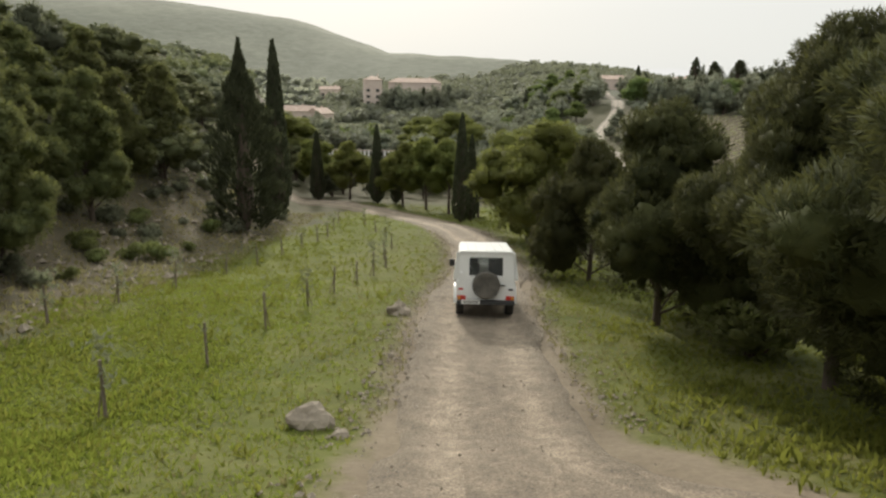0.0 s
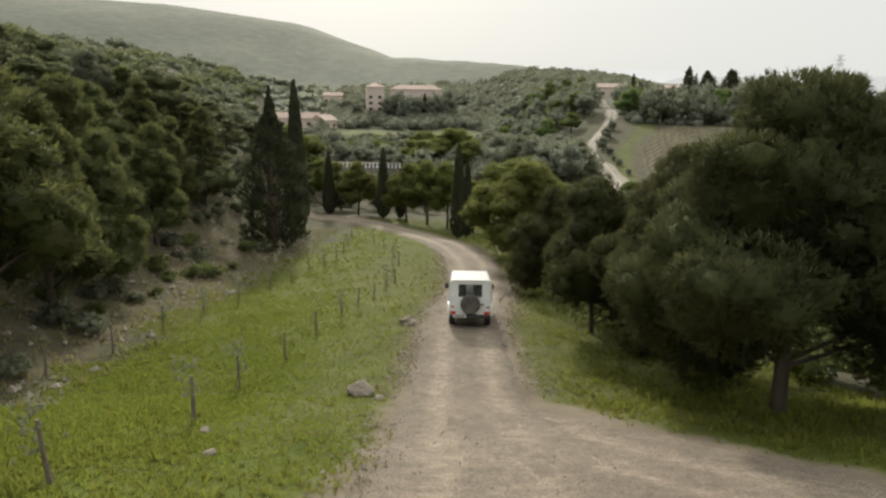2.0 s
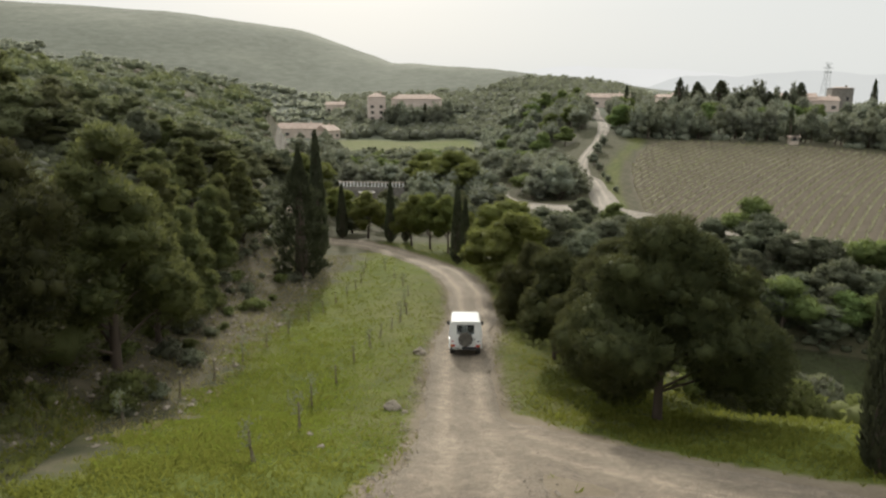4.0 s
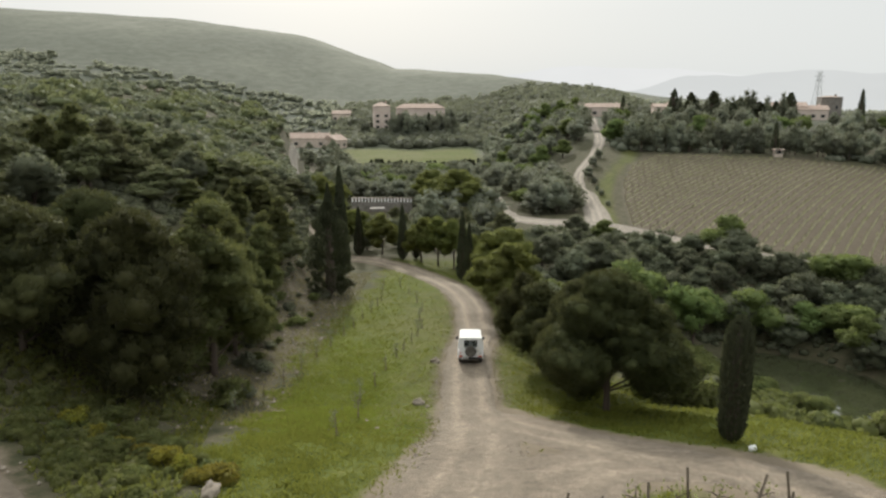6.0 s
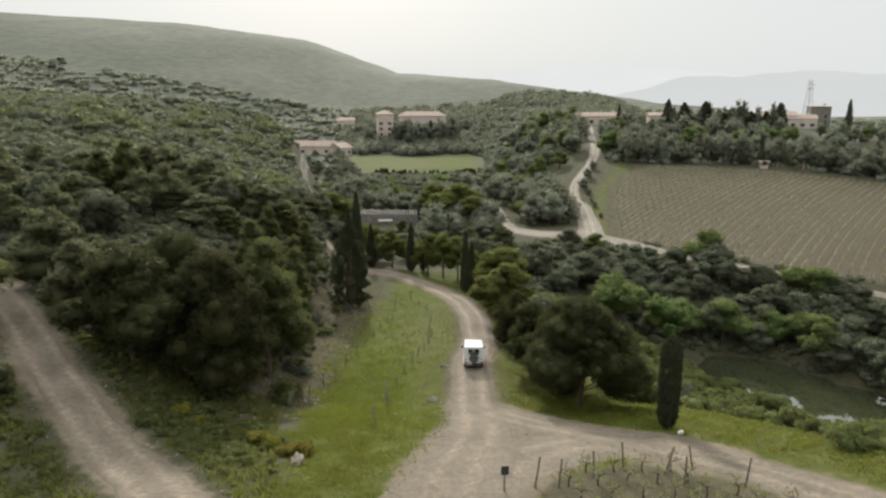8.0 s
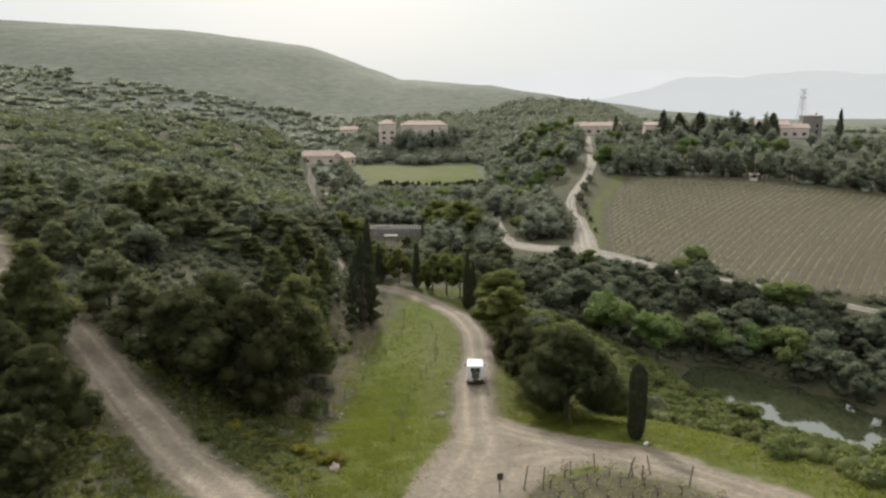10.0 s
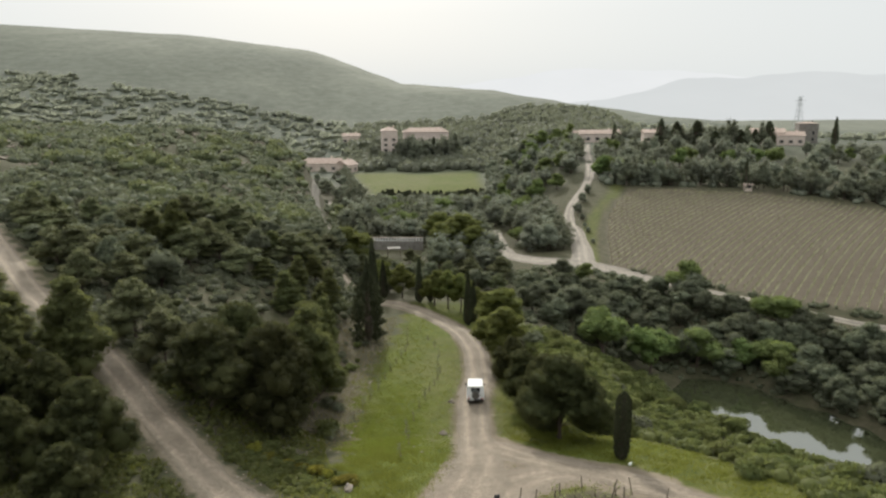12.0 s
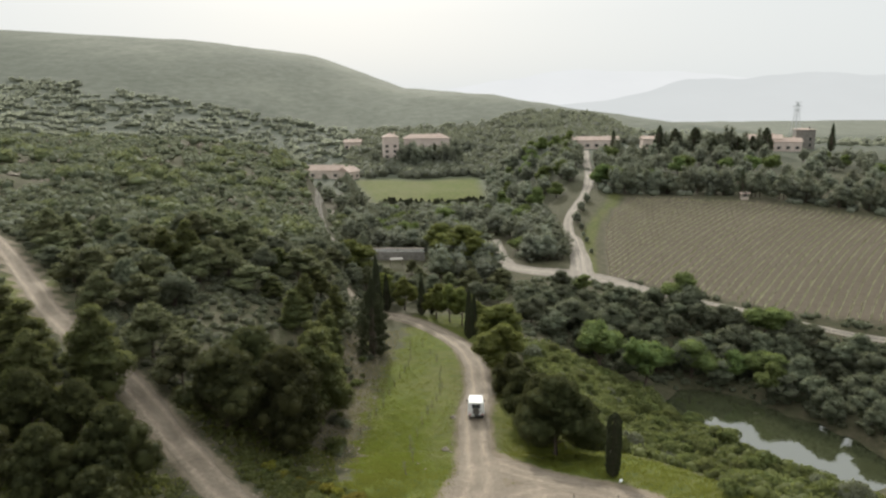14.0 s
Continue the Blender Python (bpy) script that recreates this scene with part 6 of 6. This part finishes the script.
# ---- vines and posts inside the fork ----
def vine_stock(seed):
    e = tagged(new("vine_stock"), "gnarled vine stock just coming into leaf", "vine", "vines inside the fork")
    rr = np.random.default_rng(seed)
    wood = [[], []]
    tube(wood, [(0, 0, -0.1), (0.05, 0.03, 0.25), (0.02, -0.03, 0.5)], [0.05, 0.042, 0.035], 6)
    for a in (0.3, 2.4, 4.4):
        tube(wood, [(0.02, -0.03, 0.48), (0.2 * math.cos(a), 0.2 * math.sin(a), 0.62), (0.42 * math.cos(a), 0.42 * math.sin(a), 0.68)], [0.026, 0.02, 0.012], 5)
    t = new("stock", mesh_of("stock", wood[0], wood[1], M_BARK, True))
    t.parent = e
    p = rr.normal(0, 0.2, (22, 3)) + (0, 0, 0.7)
    v, f = tufts(p, rr.normal(0, 0.6, (22, 3)) + (0, 0, 0.7), np.full(22, 0.11), 3, 0.6, 0.4, rr)
    c = new("leaves", mesh_of("leaves", v, f, M_VINE))
    c.parent = e
    return e


stock = None
for i in range(7):
    for j in range(4):
        x, y = 3.9 + i * 1.35 + j * 0.25, -7.4 - j * 1.5 + i * 0.1
        m = pose(x, y, float(ground(x, y)), 0, 0, (i * 53 + j * 31) % 360)
        if float(clear_of(x, y, "branch")) < 2.9 or float(clear_of(x, y, "cross")) < 2.8 or float(clear_of(x, y, "lane")) < 3.3:
            continue
        if stock is None:
            stock = vine_stock(3)
            stock.matrix_basis = m
        else:
            copy_thing(stock, m)
first_post = None
for x, y, lean in ((3.7, -9.0, 2), (5.5, -7.9, -6), (7.2, -6.6, -9), (8.9, -7.4, 12), (10.5, -6.6, -16), (11.9, -9.0, 3), (2.7, -8.8, 5), (9.4, -8.6, -4)):
    m = pose(x, y, float(ground(x, y)) - 0.1, 4, lean, 20)
    if first_post is None:
        bm = bmesh.new()
        rod(bm, (0, 0, 0), (0, 0, 1.55), 0.05, 0.042)
        me = bpy.data.meshes.new("post")
        bm.to_mesh(me)
        bm.free()
        me.materials.append(M_STAKE)
        first_post = tagged(new("vine_post", me), "leaning weathered wooden vineyard post", "post", "posts inside the fork")
        first_post.matrix_basis = m
    else:
        copy_thing(first_post, m)
# small notice board on a post by the fork
board = tagged(new("notice_board"), "small dark notice board on a wooden post", "sign")
bm = bmesh.new()
rod(bm, (0, 0, -0.2), (0, 0, 1.15), 0.045, 0.045)
part("post", bm, M_STAKE, board)
bm = bmesh.new()
box(bm, (0, -0.06, 1.05), (0.34, 0.04, 0.40), 0.01)
part("panel", bm, M_TRIM, board)
board.matrix_basis = pose(1.27, -9.47, float(ground(1.27, -9.47)), 0, 0, 5)
# white sack beside the lawn's edge
bm = bmesh.new()
bmesh.ops.create_icosphere(bm, subdivisions=3, radius=1)
for v in bm.verts:
    v.co = Vector((v.co.x * 0.19, v.co.y * 0.14, max(v.co.z, -0.6) * 0.15)) * (1 + 0.3 * noise.noise(v.co * 1.6))
me = bpy.data.meshes.new("sack")
bm.to_mesh(me)
bm.free()
me.materials.append(M_WHITE)
tagged(new("sack", me), "crumpled white sack lying on the grass verge", "sack").matrix_basis = pose(12.0, -0.75, float(ground(12.0, -0.75)) + 0.08, 0, 0, 30)


# ---- far buildings ----
def house(name, label, x, y, turn, sx, sy, h, roof_h, wall_mat, windows=3, storeys=1, roof_mat=None, hip=False, base=None):
    """Walls with windows and a tiled roof, ridge along the local x."""
    e = tagged(new(name), label, "house")
    bm = bmesh.new()
    box(bm, (0, 0, h / 2 - 1.0), (sx, sy, h + 2.0))
    wall = part("wall", bm, wall_mat, e)
    bm = bmesh.new()
    o = 0.45
    inset = sy * 0.45 if hip else 0.0
    pts = [(-sx / 2 - o, -sy / 2 - o, h - 0.1), (sx / 2 + o, -sy / 2 - o, h - 0.1), (sx / 2 + o, sy / 2 + o, h - 0.1), (-sx / 2 - o, sy / 2 + o, h - 0.1), (-sx / 2 - o + inset, 0, h + roof_h), (sx / 2 + o - inset, 0, h + roof_h)]
    v = [bm.verts.new(p) for p in pts]
    for f in ((0, 1, 5, 4), (2, 3, 4, 5), (1, 2, 5), (3, 0, 4), (3, 2, 1, 0)):
        bm.faces.new([v[i] for i in f])
    part("roof", bm, roof_mat or M_TILE, e)
    for s in range(storeys):
        for i in range(windows):
            cx = -sx / 2 + sx * (i + 0.5) / windows
            cz = 1.6 + s * 2.9
            bm = bmesh.new()
            box(bm, (cx, -sy / 2 - 0.03, cz), (1.0, 0.06, 1.4))
            w = part("window", bm, M_DARKGLASS, e)
            for d in (-0.78, 0.78):
                bm = bmesh.new()
                box(bm, (cx + d, -sy / 2 - 0.05, cz), (0.5, 0.07, 1.45))
                part("shutter", bm, M_SHUTTER, w)
    if sx > 8:
        bm = bmesh.new()
        box(bm, (sx * 0.28, sy * 0.1, h + roof_h), (0.7, 0.7, 1.4), 0.04)
        part("chimney", bm, wall_mat, e)
    e.matrix_basis = pose(x, y, float(ground(x, y)) if base is None else base, 0, 0, turn)
    return e


house("barn", "long low farm building with a clay-tiled roof", -68, 304, -6, 24, 9, 4.2, 2.4, M_PLASTER, 4)
house("barn", "low farm building with a pale gable", -53.5, 302, 62, 9, 8, 4.0, 2.4, M_PLASTER, 2)
house("villa", "tall pink villa standing among trees", -34.5, 343, 8, 9, 10, 12.5, 2.0, M_PINK, 2, 3, hip=True)
house("villa", "long pink villa wing with a tiled roof", -14, 347, 4, 26, 10, 9.5, 2.2, M_PINK, 6, 2, hip=True)
house("farmhouse", "low farmhouse with a clay roof behind trees", 72, 292, -3, 22, 8, 4.2, 1.7, M_PINK, 5)
house("farmhouse", "yellowish farm building behind trees", 100, 294, -6, 9, 8, 5.0, 1.2, M_PLASTER, 2)
house("farmhouse", "hamlet house with a clay-tiled roof", 151, 283, -18, 16, 9, 5.5, 1.8, M_PLASTER, 4, 1)
house("farmhouse", "hamlet house with a pink tiled roof", 160, 278, -12, 12, 8, 4.5, 1.7, M_PINK, 3, 1)
house("tower_house", "square stone tower house with a flat roof", 171, 284, -14, 8.5, 8, 9.0, 0.5, M_STONEWALL, 2, 2, hip=True)
house("hut", "small pale vineyard hut beside a cypress", 94, 168.2, -8, 2.2, 2.0, 2.0, 0.3, M_PLASTER, 1)
house("cottage", "pale cottage half hidden in woods", -60, 372, 0, 10, 7, 4.5, 1.6, M_PLASTER, 3)

# retaining wall with a white balustrade below the valley woods
terrace = tagged(new("terrace_wall"), "dark stone terrace wall topped by a white balustrade", "wall")
bm = bmesh.new()
box(bm, (0, 0, 0.5), (13.5, 0.6, 3.4), 0.03)
part("wall", bm, M_STONEWALL, terrace)
bm = bmesh.new()
box(bm, (0, 0, 3.12), (13.5, 0.3, 0.14), 0.02)
part("rail", bm, M_PLASTER, terrace)
for i in range(19):
    bm = bmesh.new()
    box(bm, (-6.5 + i * 0.72, 0, 2.62), (0.3, 0.26, 0.86), 0.04)
    part("baluster", bm, M_WHITE, terrace)
terrace.matrix_basis = pose(-14.6, 122.5, float(ground(-14.6, 122.5)), 0, 0, -3)
# pale shelter on the court below it
shelter = tagged(new("garden_shelter"), "low garden shelter with a pale flat roof", "shelter")
bm = bmesh.new()
box(bm, (0, 0, 1.9), (3.2, 2.4, 0.14), 0.03)
part("roof", bm, M_STONEWALL, shelter)
for x in (-1.5, 1.5):
    for y in (-1.1, 1.1):
        bm = bmesh.new()
        rod(bm, (x, y, -0.3), (x, y, 1.85), 0.06, 0.06)
        part("post", bm, M_STAKE, shelter)
shelter.matrix_basis = pose(-14.8, 115, float(ground(-14.8, 115)), 0, 0, 10)


def pylon(x, y, h, w):
    """A lattice pylon of four legs with cross bracing and arms."""
    e = tagged(new("pylon"), "grey steel lattice pylon behind the hamlet", "pylon")
    z0 = float(ground(x, y))

    def at(f, i):
        s = w / 2 * (1 - f * 0.8)
        return Vector(((-s, s, s, -s)[i], (-s, -s, s, s)[i], f * h))
    for i in range(4):
        bm = bmesh.new()
        rod(bm, at(0, i), at(1, i), 0.14, 0.08, 4)
        part("leg", bm, M_STEEL, e)
    bm = bmesh.new()
    for k in range(7):
        for i in range(4):
            rod(bm, at(k / 7, i), at((k + 1) / 7, (i + 1) % 4), 0.06, 0.06, 4)
            rod(bm, at(k / 7, (i + 1) % 4), at((k + 1) / 7, i), 0.06, 0.06, 4)
    part("bracing", bm, M_STEEL, e)
    for f, a in ((0.8, 2.6), (0.9, 3.2), (1.0, 2.2)):
        bm = bmesh.new()
        rod(bm, (-a, 0, f * h), (a, 0, f * h), 0.12, 0.12, 4)
        rod(bm, (-a, 0, f * h), (0, 0, f * h + 1.0), 0.07, 0.07, 4)
        rod(bm, (a, 0, f * h), (0, 0, f * h + 1.0), 0.07, 0.07, 4)
        part("arm", bm, M_STEEL, e)
    e.matrix_basis = pose(x, y, z0 - 0.3, 0, 0, 15)


pylon(190, 330, 20.5, 4.2)
